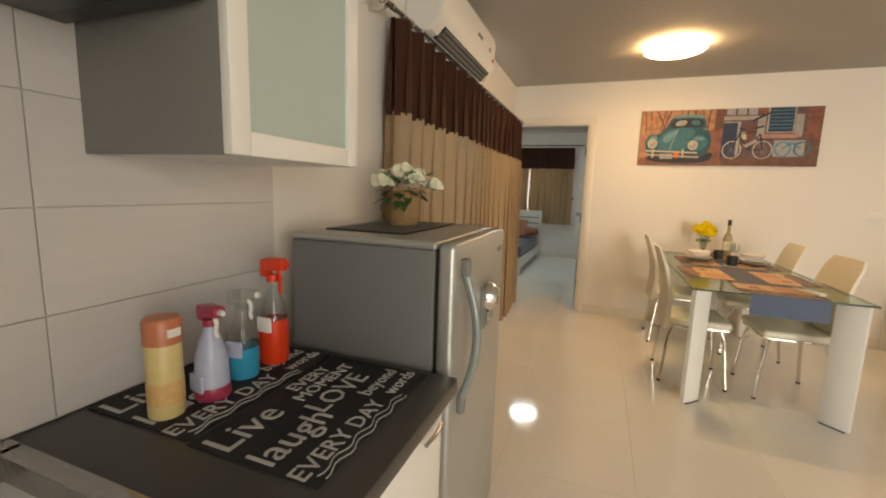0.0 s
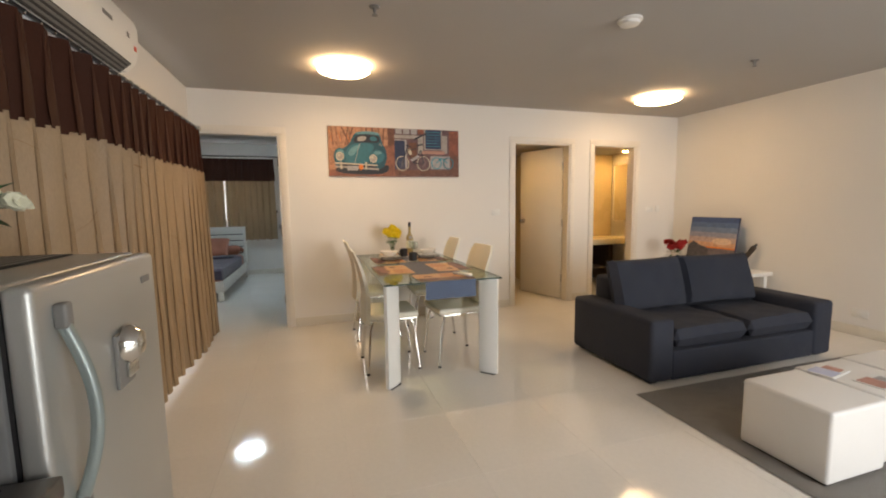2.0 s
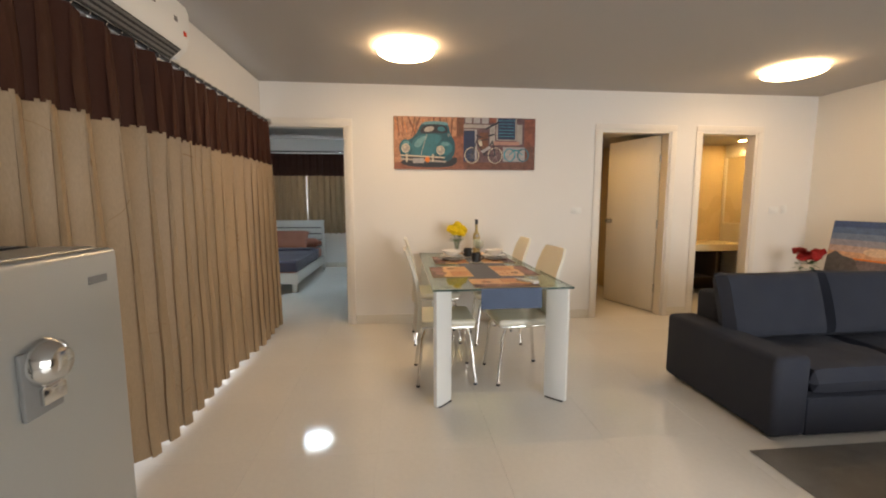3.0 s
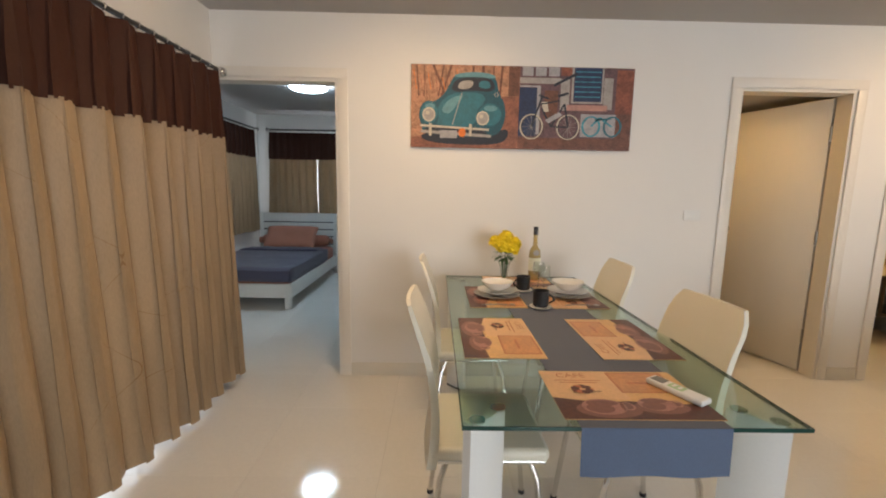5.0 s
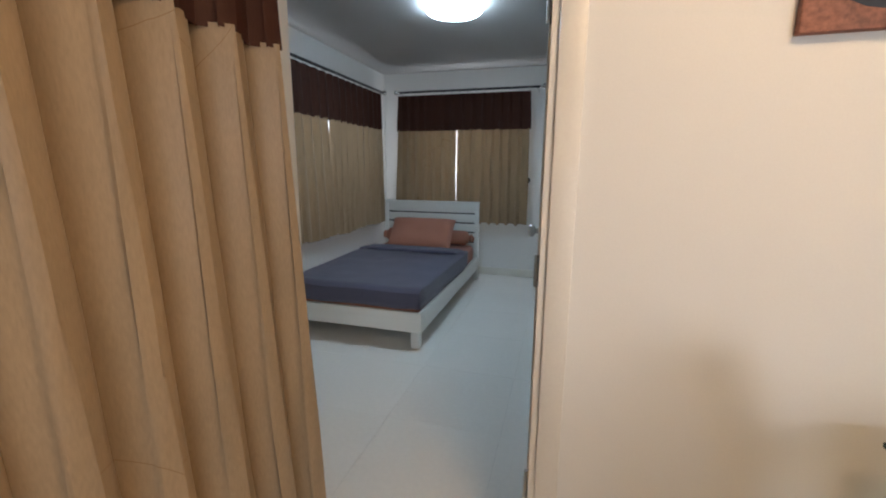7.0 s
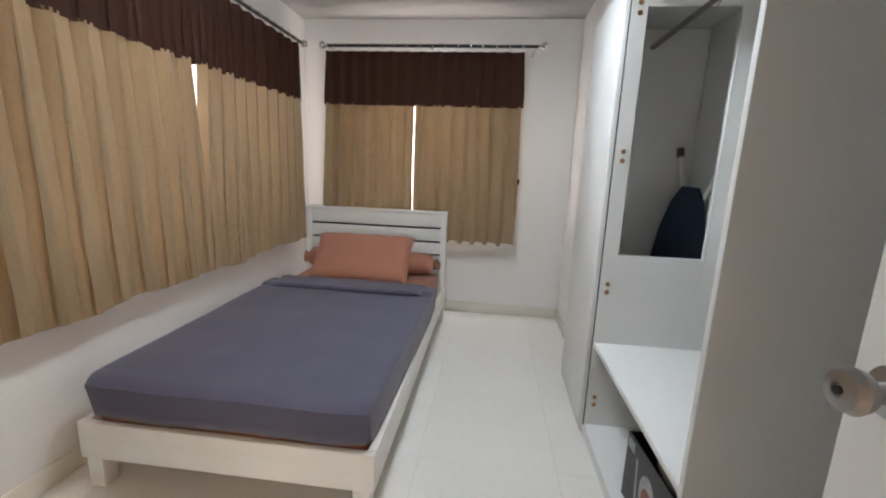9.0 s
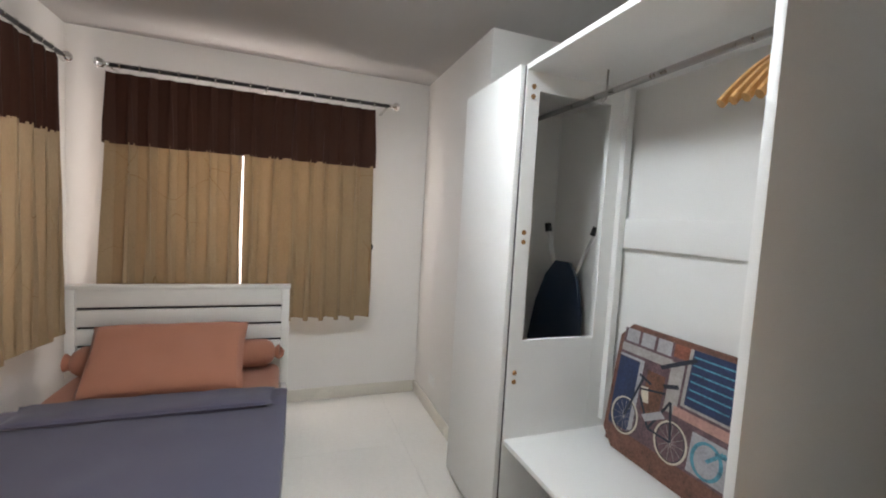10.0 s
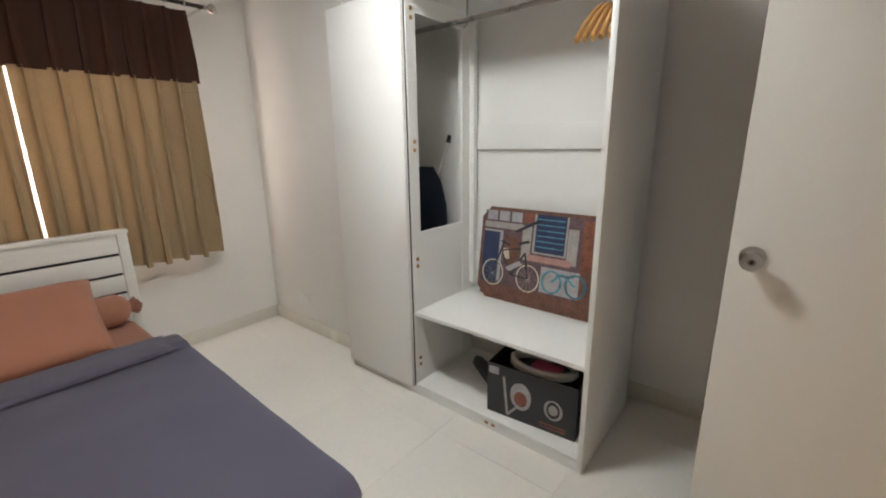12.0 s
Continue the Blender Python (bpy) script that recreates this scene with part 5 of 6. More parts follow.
# ---- sofa group ----
def sofa():
    s = thing("sofa", "dark slate two-seat fabric sofa", "sofa")
    x0, x1, y0, y1 = 2.515, 4.40, 2.945, 3.86
    part("base", B(x0 + 0.21, x1 - 0.21, y0 + 0.01, y1 - 0.03, 0.02, 0.235, 0.012, 3), SOFA, s)
    for a, b in ((x0, x0 + 0.215), (x1 - 0.215, x1)):
        part("arm", B(a, b, y0, y1, 0.02, 0.475, 0.035, 5), SOFA, s)
    part("back_frame", B(x0 + 0.217, x1 - 0.217, y1 - 0.22, y1 - 0.002, 0.236, 0.66, 0.04, 5), SOFA, s)
    mid = (x0 + x1) / 2
    for k, (a, b) in enumerate(((x0 + 0.22, mid - 0.003), (mid + 0.003, x1 - 0.22))):
        part("seat_cushion", pillow(bmesh.new(), a, b, y0 - 0.005, y1 - 0.24, 0.236, 0.405, 20, 0.16, 0.012, k), SOFA, s)
        m = pose((a + b) / 2 + (-0.08 if k == 0 else -0.04), y1 - 0.33, 0.605, 74, 0, (3 if k == 0 else -4))
        part("back_cushion", pillow(bmesh.new(), -0.385, 0.385, -0.225, 0.225, -0.10, 0.10, 20, 0.28, 0.02, 4 + k, m), SOFA, s)
    for x in (x0 + 0.08, x1 - 0.08):
        for y in (y0 + 0.08, y1 - 0.08):
            part("foot", B(x - 0.03, x + 0.03, y - 0.03, y + 0.03, 0, 0.0195), BLACKP, s)


sofa()
rug = thing("rug", "worn grey low-pile rug under the coffee table", "rug")
bm = bmesh.new()
gx, gy = 60, 60
gr = [[bm.verts.new((2.345 + 2.3 * i / gx, 0.95 + 1.94 * j / gy, 0.004 + 0.006 * (0 < i < gx and 0 < j < gy) + 0.002 * noise.noise(Vector((i * 0.7, j * 0.7, 1))))) for j in range(gy + 1)] for i in range(gx + 1)]
for i in range(gx):
    for j in range(gy):
        bm.faces.new((gr[i][j], gr[i + 1][j], gr[i + 1][j + 1], gr[i][j + 1]))
part("woven_top", bm, RUG, rug)


def cube_stool(x, y, label, rz=0.0):
    c = thing("pouffe", label, "pouffe", "white cubes of the coffee table", pose(x, y, 0.0125, 0, 0, rz))
    part("body", B(-0.203, 0.203, -0.203, 0.203, 0.006, 0.352, 0.018, 5), WLEATHER, c)
    part("seam", B(-0.2035, 0.2035, -0.2035, 0.2035, 0.328, 0.3305, 0.0), WLEATHER, c)
    part("base_board", B(-0.19, 0.19, -0.19, 0.19, 0.0, 0.0055), BLACKP, c)


cube_stool(2.655, 2.05, "white leatherette cube pouffe on the rug")
cube_stool(3.075, 2.075, "white leatherette cube pouffe with magazines on it")
cube_stool(3.49, 2.09, "white leatherette cube pouffe beside another")


def magazine(x, y, w, d, rz, mats, label):
    m = thing("magazine", label, "magazine", m=pose(x, y, 0.3652, 0, 0, rz))
    part("pages", B(-w / 2, w / 2, -d / 2, d / 2, 0, 0.004), PLASTIC, m)
    part("cover_print", B(-w / 2 + 0.01, w * 0.1, -d / 2 + 0.01, d / 2 - 0.01, 0.0042, 0.0047), mats[0], m)
    part("cover_print", B(w * 0.12, w / 2 - 0.01, -d / 2 + 0.02, d / 2 - 0.03, 0.0042, 0.0047), mats[1], m)


magazine(2.965, 2.17, 0.2, 0.13, 10, (LILAC, I_PINK), "thin glossy magazine on a white pouffe")
magazine(3.05, 1.99, 0.2, 0.13, 4, (I_PINK, I_PALE), "open pale magazine on a white pouffe")
rm = thing("remote_control", "black remote control on a white pouffe", "remote", m=pose(3.40, 2.03, 0.3652, 0, 0, 20))
part("case", B(-0.09, 0.09, -0.022, 0.022, 0, 0.018, 0.006, 3), BLACKP, rm)
for i in range(5):
    part("button", B(-0.06 + 0.025 * i, -0.05 + 0.025 * i, -0.006, 0.006, 0.0182, 0.0195), GREYP, rm)


# ---- console in the corner ----
con = thing("console_table", "low white console table in the room corner", "table")
part("tabletop", B(4.62, 5.20, 3.98, 5.20, 0.46, 0.50, 0.006), WHITE, con)
for x in (4.65, 5.13):
    for y in (4.02, 5.13):
        part("leg", B(x, x + 0.04, y, y + 0.04, 0, 0.459, 0.003), WHITE, con)
lc = thing("leaning_picture", "unframed sunset seascape print leaning on the wall", "picture")
LM = pose(5.06, 4.67, 0.503, 0, 8, 0)
part("canvas", B(-0.01, 0.012, -0.325, 0.325, 0.0, 0.60, 0.002, 2, LM), I_NAVY, lc)


def put_land(u, v, k):
    return LM @ Vector((-0.0104 - 0.0003 * k, 0.323 - u * 0.646, 0.598 - v * 0.596))


SKY = [(0.05, 0.09, 0.22), (0.09, 0.15, 0.30), (0.16, 0.22, 0.36), (0.30, 0.30, 0.38), (0.50, 0.36, 0.32), (0.62, 0.36, 0.22)]
for k, c in enumerate(SKY):
    flat(lc, "print_sky", rect(0, 1, k * 0.105, (k + 1) * 0.105), ink("print_sky_band", c, 0.2), 1, put_land)
flat(lc, "print_sea", rect(0, 1, 0.63, 1.0), ink("print_sea", (0.16, 0.13, 0.14), 0.4), 1, put_land)
flat(lc, "print_cloud_glow", oval(0.72, 0.50, 0.2, 0.07), ink("print_glow", (0.70, 0.52, 0.38), 0.2), 2, put_land)
flat(lc, "print_horizon", rect(0.4, 1, 0.62, 0.65), I_AMBER, 2, put_land)
flat(lc, "print_hill", [(0, 0.62), (0.12, 0.52), (0.25, 0.6), (0.42, 0.64), (0.5, 0.8), (0.65, 0.9), (0.7, 1.0), (0, 1.0)], ink("print_hill", (0.10, 0.09, 0.09), 0.3), 3, put_land)

pt = thing("red_flowers", "red artificial flowers in a small white pot", "plant", m=pose(4.80, 4.93, 0.501))
part("pot", lathe([(0, 0), (0.05, 0), (0.065, 0.09), (0.058, 0.09), (0, 0.08)], 20), CERAMIC, pt)
part("foliage", leaves(bmesh.new(), (0, 0, 0.13), 0.09, 30, 0.07, 12), LEAF, pt)
for k in range(6):
    part("bloom", petals(bmesh.new(), (0.07 * math.cos(k * 1.1), 0.07 * math.sin(k * 1.1), 0.20 + 0.03 * (k % 3)), 0.06, 30, 0.055, 60 + k), RED, pt)
um = thing("folded_umbrella", "dark folded umbrella leaning on the wall", "umbrella")
part("canopy", tube([(5.12, 4.36, 0.50), (5.14, 4.30, 0.58), (5.17, 4.23, 0.70), (5.18, 4.19, 0.77)], 0.028, 10), DARKW, um)
part("grip", tube([(5.18, 4.19, 0.77), (5.19, 4.17, 0.80)], 0.014, 8), BLACKP, um)


# ---- bathroom behind the far door ----
va = thing("vanity", "cream stone vanity counter over dark open shelving", "vanity")
part("counter", B(3.745, 5.235, 6.15, 6.70, 0.64, 0.73, 0.006), CREAM, va)
part("shelf_back", B(3.745, 5.235, 6.64, 6.70, 0.02, 0.639), DARKW, va)
part("shelf", B(3.745, 5.235, 6.22, 6.639, 0.24, 0.27), DARKW, va)
part("side_panel", B(4.80, 4.83, 6.20, 6.639, 0.271, 0.639), DARKW, va)
struct("wall_bath_panel", B(3.745, 5.235, 6.701, 6.76, 0, 2.10), BATH, "cream tiled wall behind the vanity", "wall")
mi = thing("mirror", "tall bathroom mirror in a pale frame", "mirror")
part("glass", B(5.226, 5.236, 6.16, 6.64, 1.0, 1.92), MIRROR, mi)
part("frame", B(5.212, 5.236, 6.641, 6.685, 0.955, 1.96, 0.003), TRIM, mi)
part("frame", B(5.212, 5.236, 6.16, 6.640, 0.955, 0.999, 0.003), TRIM, mi)
part("frame", B(5.212, 5.236, 6.16, 6.640, 1.921, 1.96, 0.003), TRIM, mi)
tw = thing("towel_box", "pale folded towels on the vanity shelf", "towels")
for k in range(3):
    part("towel", B(4.15, 4.55, 6.28, 6.58, 0.2705 + 0.07 * k, 0.338 + 0.07 * k, 0.025, 3), CREAM, tw)
tb = thing("laundry_basket", "blue plastic basket on the bathroom floor", "basket", m=pose(4.10, 5.95, 0))
part("tub", lathe([(0, 0), (0.13, 0), (0.16, 0.2), (0.17, 0.205), (0.15, 0.2), (0.12, 0.01), (0, 0.01)], 28), BLUEL, tb)


# ---- bedroom: bed ----
def bed():
    b = thing("bed", "white wooden single bed with a slatted headboard", "bed")
    x0, x1, y0, y1 = -2.115, -0.925, 7.025, 9.145
    part("foot_rail", B(x0, x1, y0, y0 + 0.03, 0.13, 0.285, 0.004), WWOOD, b)
    for a in (x0, x1 - 0.03):
        part("side_rail", B(a, a + 0.03, y0 + 0.031, y1 - 0.046, 0.13, 0.285, 0.004), WWOOD, b)
    for x in (x0 + 0.05, x1 - 0.055):
        part("leg", B(x - 0.03, x + 0.035, y0 + 0.005, y0 + 0.07, 0, 0.129, 0.004), WWOOD, b)
    part("slat_base", B(x0 + 0.031, x1 - 0.031, y0 + 0.031, y1 - 0.05, 0.17, 0.22), WWOOD, b)
    for a in (x0 - 0.01, x1 - 0.04):
        part("headboard_post", B(a, a + 0.05, y1 - 0.045, y1, 0, 0.925, 0.004), WWOOD, b)
    part("headboard_cap", B(x0 - 0.015, x1 + 0.015, y1 - 0.055, y1 + 0.005, 0.926, 0.950, 0.004), WWOOD, b)
    z = 0.30
    part("headboard_backing", B(x0 + 0.041, x1 - 0.041, y1 - 0.015, y1 - 0.006, 0.2, 0.92), SLOT, b, "dark slots between the boards")
    for lo, hi in ((0.2, 0.455), (0.472, 0.575), (0.592, 0.685), (0.702, 0.80), (0.817, 0.925)):
        part("headboard_board", B(x0 + 0.041, x1 - 0.041, y1 - 0.04, y1 - 0.016, lo, hi, 0.003), WWOOD, b)
    mt = thing("mattress", "single mattress with a terracotta fitted sheet", "mattress")
    part("mattress_body", B(x0 + 0.04, x1 - 0.04, y0 + 0.04, y1 - 0.055, 0.221, 0.435, 0.05, 5), TERRA, mt)
    # quilt: a draped sheet over the mattress
    q = thing("quilt", "slate blue quilt spread over the bed with a folded edge", "quilt")
    bm = bmesh.new()
    nx, ny = 56, 60
    g = []
    for i in range(nx + 1):
        row = []
        for j in range(ny + 1):
            u, v = i / nx * 2 - 1, j / ny
            wid = ((x1 - x0) / 2 - 0.02 + 0.03 * v) * (1 - 0.05 * max(0.0, (0.16 - v) / 0.16) ** 2)
            s = abs(u)
            x = (x0 + x1) / 2 + math.copysign(min(s * 1.17, 1.0) ** 1.0 * wid, u)
            drop = max(0.0, (s - 0.84) / 0.16)
            y = y0 + 0.014 + 0.07 * max(0.0, (s - 0.7) / 0.3) ** 2 * max(0.0, (0.2 - v) / 0.2) + max(0.0, v - 0.07) / 0.93 * 1.50
            dropv = max(0.0, (0.10 - v) / 0.10)
            zz = 0.458 - 0.16 * drop ** 1.5 - 0.155 * dropv ** 1.5
            zz = max(zz, 0.292) if drop or dropv else zz
            wr = noise.noise(Vector((x * 2.2, y * 1.8, 4))) * 0.010 + noise.noise(Vector((x * 6, y * 5, 7))) * 0.004
            if v > 0.9:
                zz += 0.016
            row.append(bm.verts.new((x + 0.5 * wr * drop, y + 0.02 * math.sin(u * 3) * (v > 0.9), zz + wr * (1 - 0.5 * drop))))
        g.append(row)
    for i in range(nx):
        for j in range(ny):
            bm.faces.new((g[i][j], g[i + 1][j], g[i + 1][j + 1], g[i][j + 1]))
    o = part("cover", bm, NAVY, q)
    md = o.modifiers.new("thick", "SOLIDIFY")
    md.thickness, md.offset = 0.012, -1
    bm = pillow(bmesh.new(), x0 + 0.05, x1 - 0.05, 8.34, 8.56, 0.455, 0.496, 22, 0.25, 0.012, 9)
    part("turned_edge", bm, NAVY, q, "folded back upper edge")
    p = thing("pillow", "terracotta pillow propped against the bolster", "pillow", m=pose(-1.53, 8.78, 0.590, 46, 0, 1))
    part("pillow_body", pillow(bmesh.new(), -0.385, 0.385, -0.22, 0.22, -0.09, 0.09, 24, 0.42, 0.012, 2), TERRA, p)
    bo = thing("bolster", "terracotta bolster with gathered ends on the bed", "bolster", m=pose(-1.52, 8.985, 0.535, 0, 90, 0))
    prof = [(r, z * 1.07) for r, z in ((0, -0.50), (0.03, -0.52), (0.05, -0.515), (0.03, -0.49), (0.06, -0.475), (0.085, -0.44), (0.09, 0), (0.085, 0.44), (0.06, 0.475), (0.03, 0.49), (0.05, 0.515), (0.03, 0.52), (0, 0.50))]
    part("roll", lathe(prof, 28), TERRA, bo)
    for e in (-0.54, 0.54):
        part("gathered_end", petals(bmesh.new(), (0, 0, e), 0.05, 24, 0.035, 70, 0.6), TERRA, bo)


bed()


# tieback hooks beside the bedroom curtains
for hx, hy, hz, turn in ((-0.372, 9.40, 1.21, 90), (-2.22, 6.70, 0.80, 0)):
    hk = thing("tieback_hook", "dark metal curtain tieback hook on the wall", "hook", m=pose(hx, hy, hz, 0, 0, turn))
    sgn = 1 if turn == 0 else -1
    part("stem", tube([(-0.018 if turn == 0 else -0.018, 0, 0), (0.05 if turn == 0 else -0.14, 0, 0)], 0.007, 8), BLACKP, hk)
    part("rosette", lathe([(0, 0), (0.028, 0.002), (0.030, 0.010), (0.014, 0.020), (0, 0.022)], 16, m=pose(0.05 if turn == 0 else -0.14, 0, 0, 0, 90 * sgn, 0)), BLACKP, hk)


# ---- bedroom: wardrobe ----
def wardrobe():
    w = thing("wardrobe", "white melamine wardrobe with two of its doors removed", "wardrobe")
    xf, xb, y0, ym, y1, h = -0.035, 0.60, 6.74, 7.70, 8.26, 2.09
    t = 0.022
    part("side_panel", B(xf, xb, y0, y0 + t, 0, h, 0.001), BOARD, w)
    part("side_panel", B(xf, xb, y1 - t, y1, 0, h, 0.001), BOARD, w)
    part("top_panel", B(xf, xb, y0 + t, y1 - t, h - t, h, 0.001), BOARD, w)
    part("bottom_shelf", B(xf, 0.52, y0 + t, y1 - t, 0.05, 0.07, 0.001), BOARD, w)
    part("plinth", B(xf + 0.004, xf + 0.02, y0 + t, y1 - t, 0.0, 0.049), BOARD, w)
    part("back_panel", B(0.525, 0.535, y0 + t, y1 - t, 0.0, h - t), BOARD, w)
    part("back_rail", B(0.505, 0.5245, y0 + t, ym, 1.36, 1.49, 0.001), BOARD, w)
    part("back_rail", B(0.505, 0.5245, y0 + t, ym, 0.62, 0.75, 0.001), BOARD, w)
    # divider with a tall cut-out
    part("divider_front_strip", B(xf, 0.03, ym, ym + t, 0.07, h - t), BOARD, w)
    part("divider_back_strip", B(0.40, 0.504, ym, ym + t, 0.07, h - t), BOARD, w)
    part("divider_lower_panel", B(0.0305, 0.3995, ym + 0.001, ym + t - 0.001, 0.07, 0.94), BOARD, w)
    part("divider_upper_panel", B(0.0305, 0.3995, ym + 0.001, ym + t - 0.001, 1.99, h - t), BOARD, w)
    part("back_batten", B(0.47, 0.5045, ym - 0.03, ym - 0.0005, 0.55, h - t), BOARD, w)
    part("shelf", B(xf + 0.004, 0.52, y0 + t, ym - 0.0005, 0.485, 0.507, 0.001), BOARD, w)
    d = part("door", B(xf - 0.026, xf - 0.003, ym + 0.012, y1, 0.055, h - 0.003, 0.002), WHITE, w, "closed white door of the narrow side")
    part("door_edge", B(xf - 0.0025, xf - 0.0005, ym + 0.006, ym + 0.018, 0.055, h - 0.004), SLOT, w, "dark gap beside the door")
    for z in (0.20, 0.78, 1.385, 1.985):
        for dz in (-0.02, 0.02):
            part("hinge_plate", lathe([(0, 0.004), (0.009, 0.004), (0.011, 0.0)], 12, m=pose(xf + 0.035, ym - 0.0005, z + dz, 90, 0, 0)), BRASS, w, "bare brass hinge plate")
    part("hanging_rail", tube([(0.24, y0 + t, 1.975), (0.24, y1 - t, 1.975)], 0.012, 12), STEEL, w, "steel clothes rail")
    part("rail_hook", tube([(0.24, 7.55, 2.067), (0.24, 7.55, 1.955), (0.24, 7.57, 1.945)], 0.004, 8), STEEL, w)
    for y in (7.18, 7.22):
        part("floor_catch", B(xf - 0.002, xf + 0.0035, y, y + 0.02, 0.028, 0.040, 0.001), BRASS, w)


wardrobe()


def hanger():
    g = thing("coat_hanger", "light varnished wooden coat hanger on the rail", "hanger", "hangers on the wardrobe rail")
    pts = [(-0.21 + 0.42 * k / 16, 0, -0.085 - 0.155 * abs(k / 8 - 1) ** 1.5) for k in range(17)]
    bm = tube(pts, 0.013, 8)
    bmesh.ops.scale(bm, vec=(1, 0.7, 1.0), verts=bm.verts)
    part("wood_bar", bm, WOODH, g)
    part("hook", tube([(0, 0, -0.09), (0, 0, -0.035)] + [(0.022 * math.sin(a) , 0, -0.012 + -0.022 * math.cos(a) + 0.014) for a in [0.3 * k for k in range(1, 14)]], 0.0022, 6), STEEL, g)
    return g


hg = hanger()
hg.matrix_basis = pose(0.24, 6.80, 1.99, 0, 0, 3)
for k in range(1, 5):
    copy_thing(hg, pose(0.24, 6.80 + 0.022 * k, 1.99, 0, 0, 3 - 2 * k))

bc = thing("bicycle_print", "unframed street print with bicycles leaning in the wardrobe", "picture")
BM = pose(0.40, 7.235, 0.5085, 0, 8, 0)
bm = bmesh.new()
cut = [(-0.36, 0.06), (-0.30, 0.0), (0.36, 0.0), (0.36, 0.535), (-0.305, 0.535), (-0.36, 0.475)]
f0 = [bm.verts.new((0.0, -y, z)) for y, z in cut]
f1 = [bm.verts.new((0.018, -y, z)) for y, z in cut]
bm.faces.new(f0)
bm.faces.new(list(reversed(f1)))
for k in range(6):
    bm.faces.new((f0[k], f0[(k + 1) % 6], f1[(k + 1) % 6], f1[k]))
bmesh.ops.transform(bm, matrix=BM, verts=bm.verts)
part("canvas", bm, I_PAVE, bc)
art_bike(bc, lambda u, v, k: BM @ Vector((-0.0005 - 0.0003 * k, 0.353 - (0.02 + 0.975 * u) * 0.708, 0.515 - v * 0.495)))

ib = thing("ironing_board", "folded ironing board with a dark blue cover", "ironing board")
bm = bmesh.new()
out = [(-0.15, 0.0), (0.15, 0.0), (0.15, 0.75), (0.13, 0.95), (0.09, 1.10), (0.04, 1.18), (-0.04, 1.18), (-0.09, 1.10), (-0.13, 0.95), (-0.15, 0.75)]
IM = pose(0.34, 8.0, 0.08, 0, 4, 0) @ pose(0, 0, 0, 0, 0, -65)
a = [bm.verts.new((p, 0, q)) for p, q in out]
c = [bm.verts.new((p, 0.03, q)) for p, q in out]
bm.faces.new(a)
bm.faces.new(list(reversed(c)))
for k in range(len(out)):
    bm.faces.new((a[k], a[(k + 1) % len(out)], c[(k + 1) % len(out)], c[k]))
bmesh.ops.transform(bm, matrix=IM, verts=bm.verts)
part("padded_board", bm, TEAL, ib)
for s in (-1, 1):
    L = part("leg", tube([IM @ Vector((0.02 * s, 0.045, 0.1)), IM @ Vector((0.02 * s, 0.045, 1.0)), IM @ Vector((0.13 * s, 0.045, 1.34))], 0.011, 10), PLASTIC, ib, "white tubular leg")
    part("rubber_foot", tube([IM @ Vector((0.128 * s, 0.045, 1.33)), IM @ Vector((0.14 * s, 0.045, 1.375))], 0.018, 10), BLACKP, L)


def iron_box():
    b = thing("cardboard_box", "open black printed cardboard box with a coiled hose", "box", m=pose(0.165, 7.045, 0.0705, 0, 0, 5))
    wx, wy, h = 0.13, 0.225, 0.27
    for q in ((-wx, -wx + 0.005, -wy, wy, 0, h), (wx - 0.005, wx, -wy, wy, 0, h), (-wx + 0.005, wx - 0.005, -wy, -wy + 0.005, 0, h), (-wx + 0.005, wx - 0.005, wy - 0.005, wy, 0, h), (-wx + 0.005, wx - 0.005, -wy + 0.005, wy - 0.005, 0, 0.006)):
        part("carton_panel", B(*q), BLACKP, b, "matt black cardboard panel")

    def put(u, v, k):
        return (-wx - 0.0006 - 0.0003 * k, wy - u * 2 * wy, h - v * h)

    flat(b, "print_white_patch", rect(0.02, 0.14, 0.05, 0.2), I_PALE, 1, put)
    flat(b, "print_steamer", oval(0.40, 0.5, 0.12, 0.27), I_PALE, 1, put)
    flat(b, "print_steamer_window", oval(0.40, 0.55, 0.075, 0.15), I_BRICK, 2, put)
    hoop(b, "print_badge", 0.76, 0.55, 0.10, 0.19, 0.03, I_PALE, 1, put)
    flat(b, "print_badge_fill", oval(0.76, 0.55, 0.05, 0.10), I_SILV, 1, put)
    stroke(b, "print_hose", (0.2, 0.2), (0.25, 0.95), 0.03, I_SILV, 1, put)
    stroke(b, "print_hose", (0.25, 0.95), (0.35, 0.75), 0.03, I_SILV, 1, put)
    for k in range(2):
        flat(b, "print_text_bar", rect(0.62, 0.90, 0.84 + 0.06 * k, 0.87 + 0.06 * k), I_BRICK, 1, put)
    hs = thing("vacuum_hose", "grey ribbed hose coiled in the box", "hose", m=pose(0.165, 7.03, 0.30))
    pts = [(0.095 * math.cos(k * 0.4), 0.16 * math.sin(k * 0.4), 0.02 + 0.001 * k) for k in range(28)]
    part("hose", tube(pts, 0.016, 10), GREYC, hs)
    pr = thing("appliance", "dark red and black appliance packed in the box", "appliance")
    part("appliance_body", B(0.09, 0.24, 6.90, 7.14, 0.08, 0.315, 0.03, 3), BLACKP, pr)
    part("lid", B(0.12, 0.21, 6.94, 7.08, 0.316, 0.335, 0.008, 3), PINK, pr)


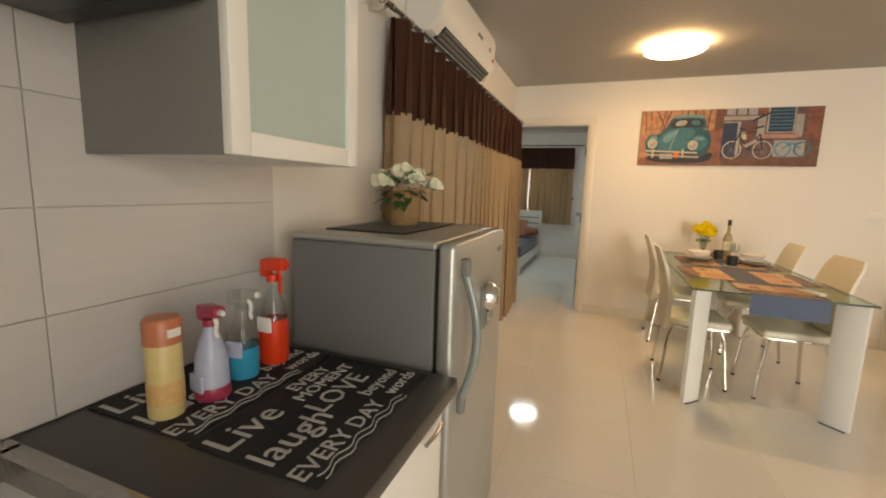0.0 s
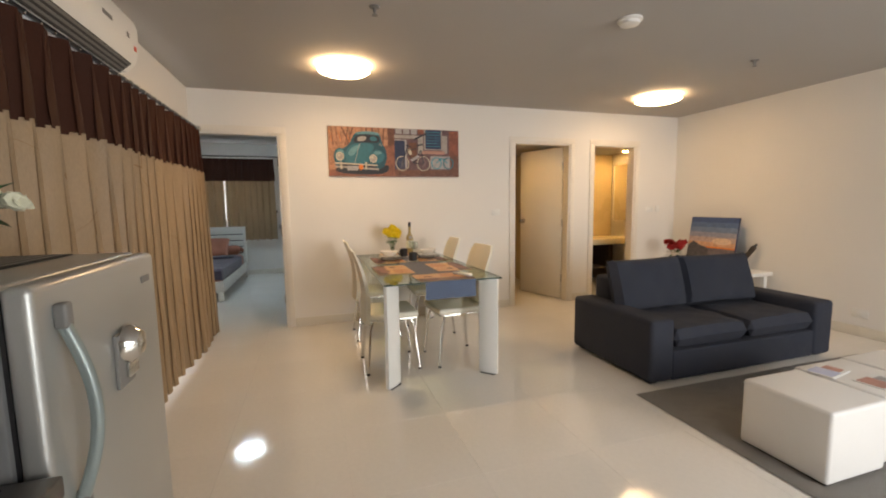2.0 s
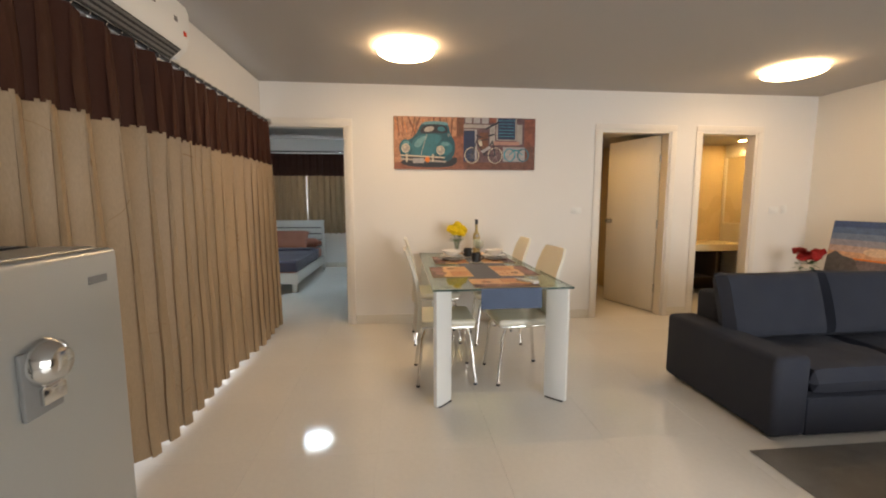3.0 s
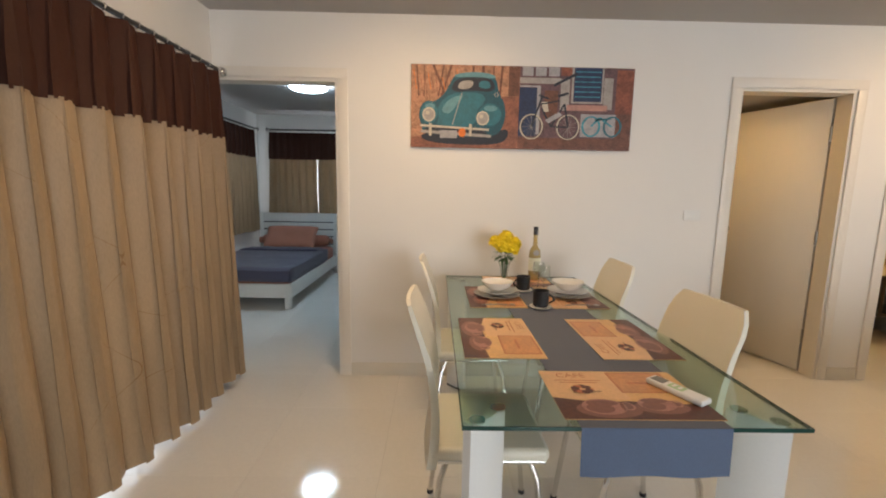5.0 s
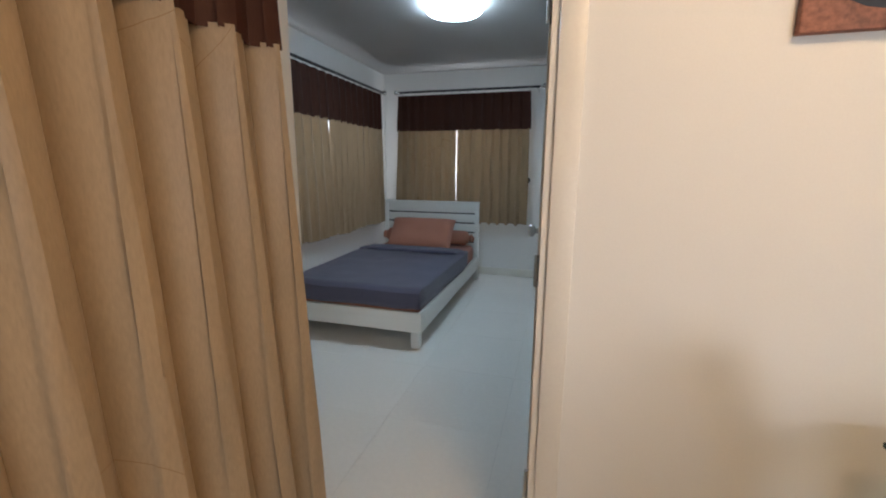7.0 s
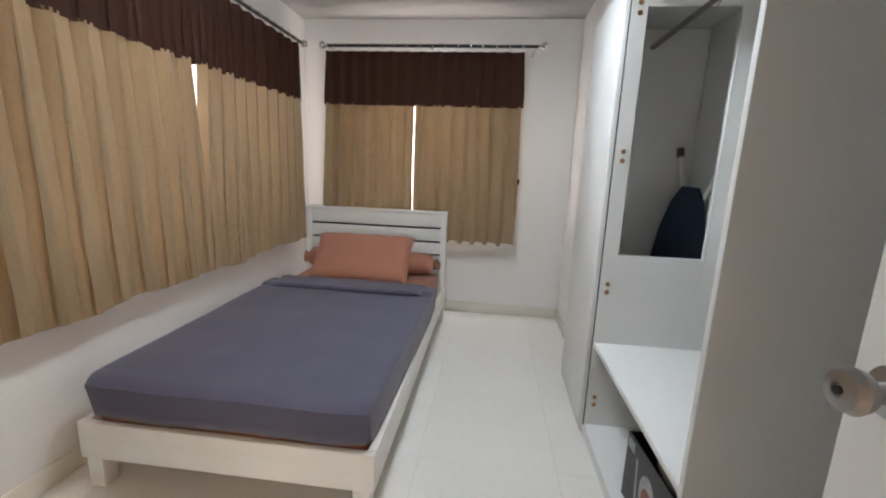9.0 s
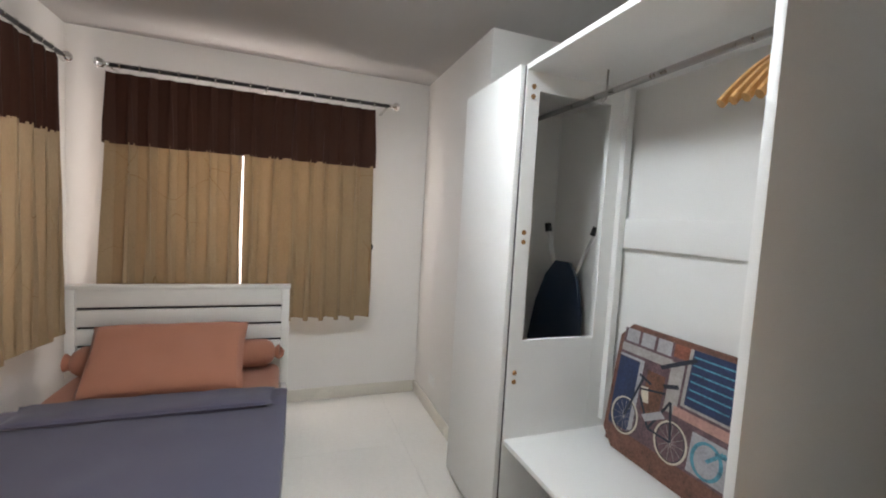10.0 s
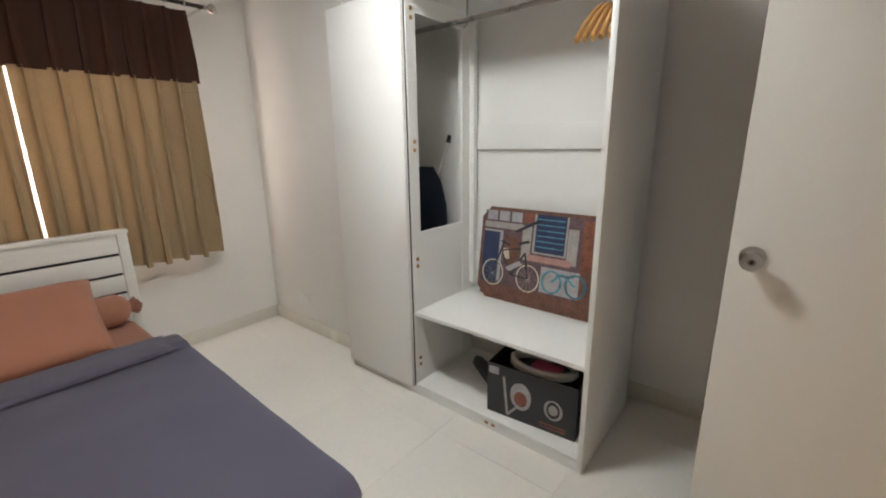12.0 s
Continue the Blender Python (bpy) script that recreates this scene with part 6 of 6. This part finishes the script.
iron_box()
sh = thing("shoe", "black shoe lying on the wardrobe floor", "shoe", m=pose(0.30, 7.46, 0.0705, 0, 0, 55))
bm = bmesh.new()
secs = [(-0.13, 0.030, 0.065), (-0.10, 0.036, 0.075), (-0.03, 0.036, 0.07), (0.04, 0.042, 0.05), (0.10, 0.040, 0.04), (0.135, 0.022, 0.03)]
rings = []
for x, w, h in secs:
    rings.append([bm.verts.new((x, w * math.cos(a), 0.012 + h * max(0.0, math.sin(a)))) for a in [math.pi * k / 10 for k in range(11)]])
for p, q in zip(rings, rings[1:]):
    for k in range(10):
        bm.faces.new((p[k], p[k + 1], q[k + 1], q[k]))
    bm.faces.new((p[0], q[0], q[10], p[10]))
bm.faces.new(rings[0])
bm.faces.new(rings[-1])
part("upper", bm, BLACKP, sh)
part("sole", B(-0.13, 0.13, -0.036, 0.036, 0, 0.0118, 0.005), DARKW, sh)


# ---- tiles ----
def tiles(parent, x0, x1, y0, y1, size, ox, oy, z):
    gap, cache = 0.0008, {}
    i0, j0 = math.floor((x0 - ox) / size), math.floor((y0 - oy) / size)
    i = i0
    while ox + i * size < x1:
        j = j0
        while oy + j * size < y1:
            a, b = max(x0, ox + i * size), min(x1, ox + (i + 1) * size)
            c, d = max(y0, oy + j * size), min(y1, oy + (j + 1) * size)
            j += 1
            if b - a < 0.01 or d - c < 0.01:
                continue
            key = (round(b - a, 4), round(d - c, 4))
            if key not in cache:
                bm = B(-key[0] / 2 + gap / 2, key[0] / 2 - gap / 2, -key[1] / 2 + gap / 2, key[1] / 2 - gap / 2, -0.0035, 0.0, 0.0003, 1)
                me = bpy.data.meshes.new("floor_tile")
                bm.to_mesh(me)
                bm.free()
                me.materials.append(TILE)
                cache[key] = me
            ob = new("floor_tile", cache[key])
            ob.parent = parent
            ob.location = ((a + b) / 2, (c + d) / 2, z)
        i += 1


tiles(floor, XL, XR, YB, YF, 0.62, -0.205, 2.45, 0.0)
tiles(floor, BX0, BX1, YF, BY1, 0.62, -0.205, 2.45, 0.0)
tiles(floor, 2.58, 5.24, YF + 0.001, 7.5, 0.62, -0.205, 2.45, 0.0)

splash = thing("backsplash", "rippled white kitchen wall tiles, greyed for the cabinet and hood shade", "backsplash", kind="structure")
bm = B(-0.003, 0.003, -0.299, 0.299, -0.103, 0.103, 0.0008, 1)
me = bpy.data.meshes.new("wall_tile")
bm.to_mesh(me)
bm.free()
me.materials.append(SPLASH)
for r in range(4):
    for c in range(4):
        ob = new("wall_tile", me)
        ob.parent = splash
        ob.location = (XL + 0.004, 1.36 - 0.60 * c, 0.945 + 0.208 * r)
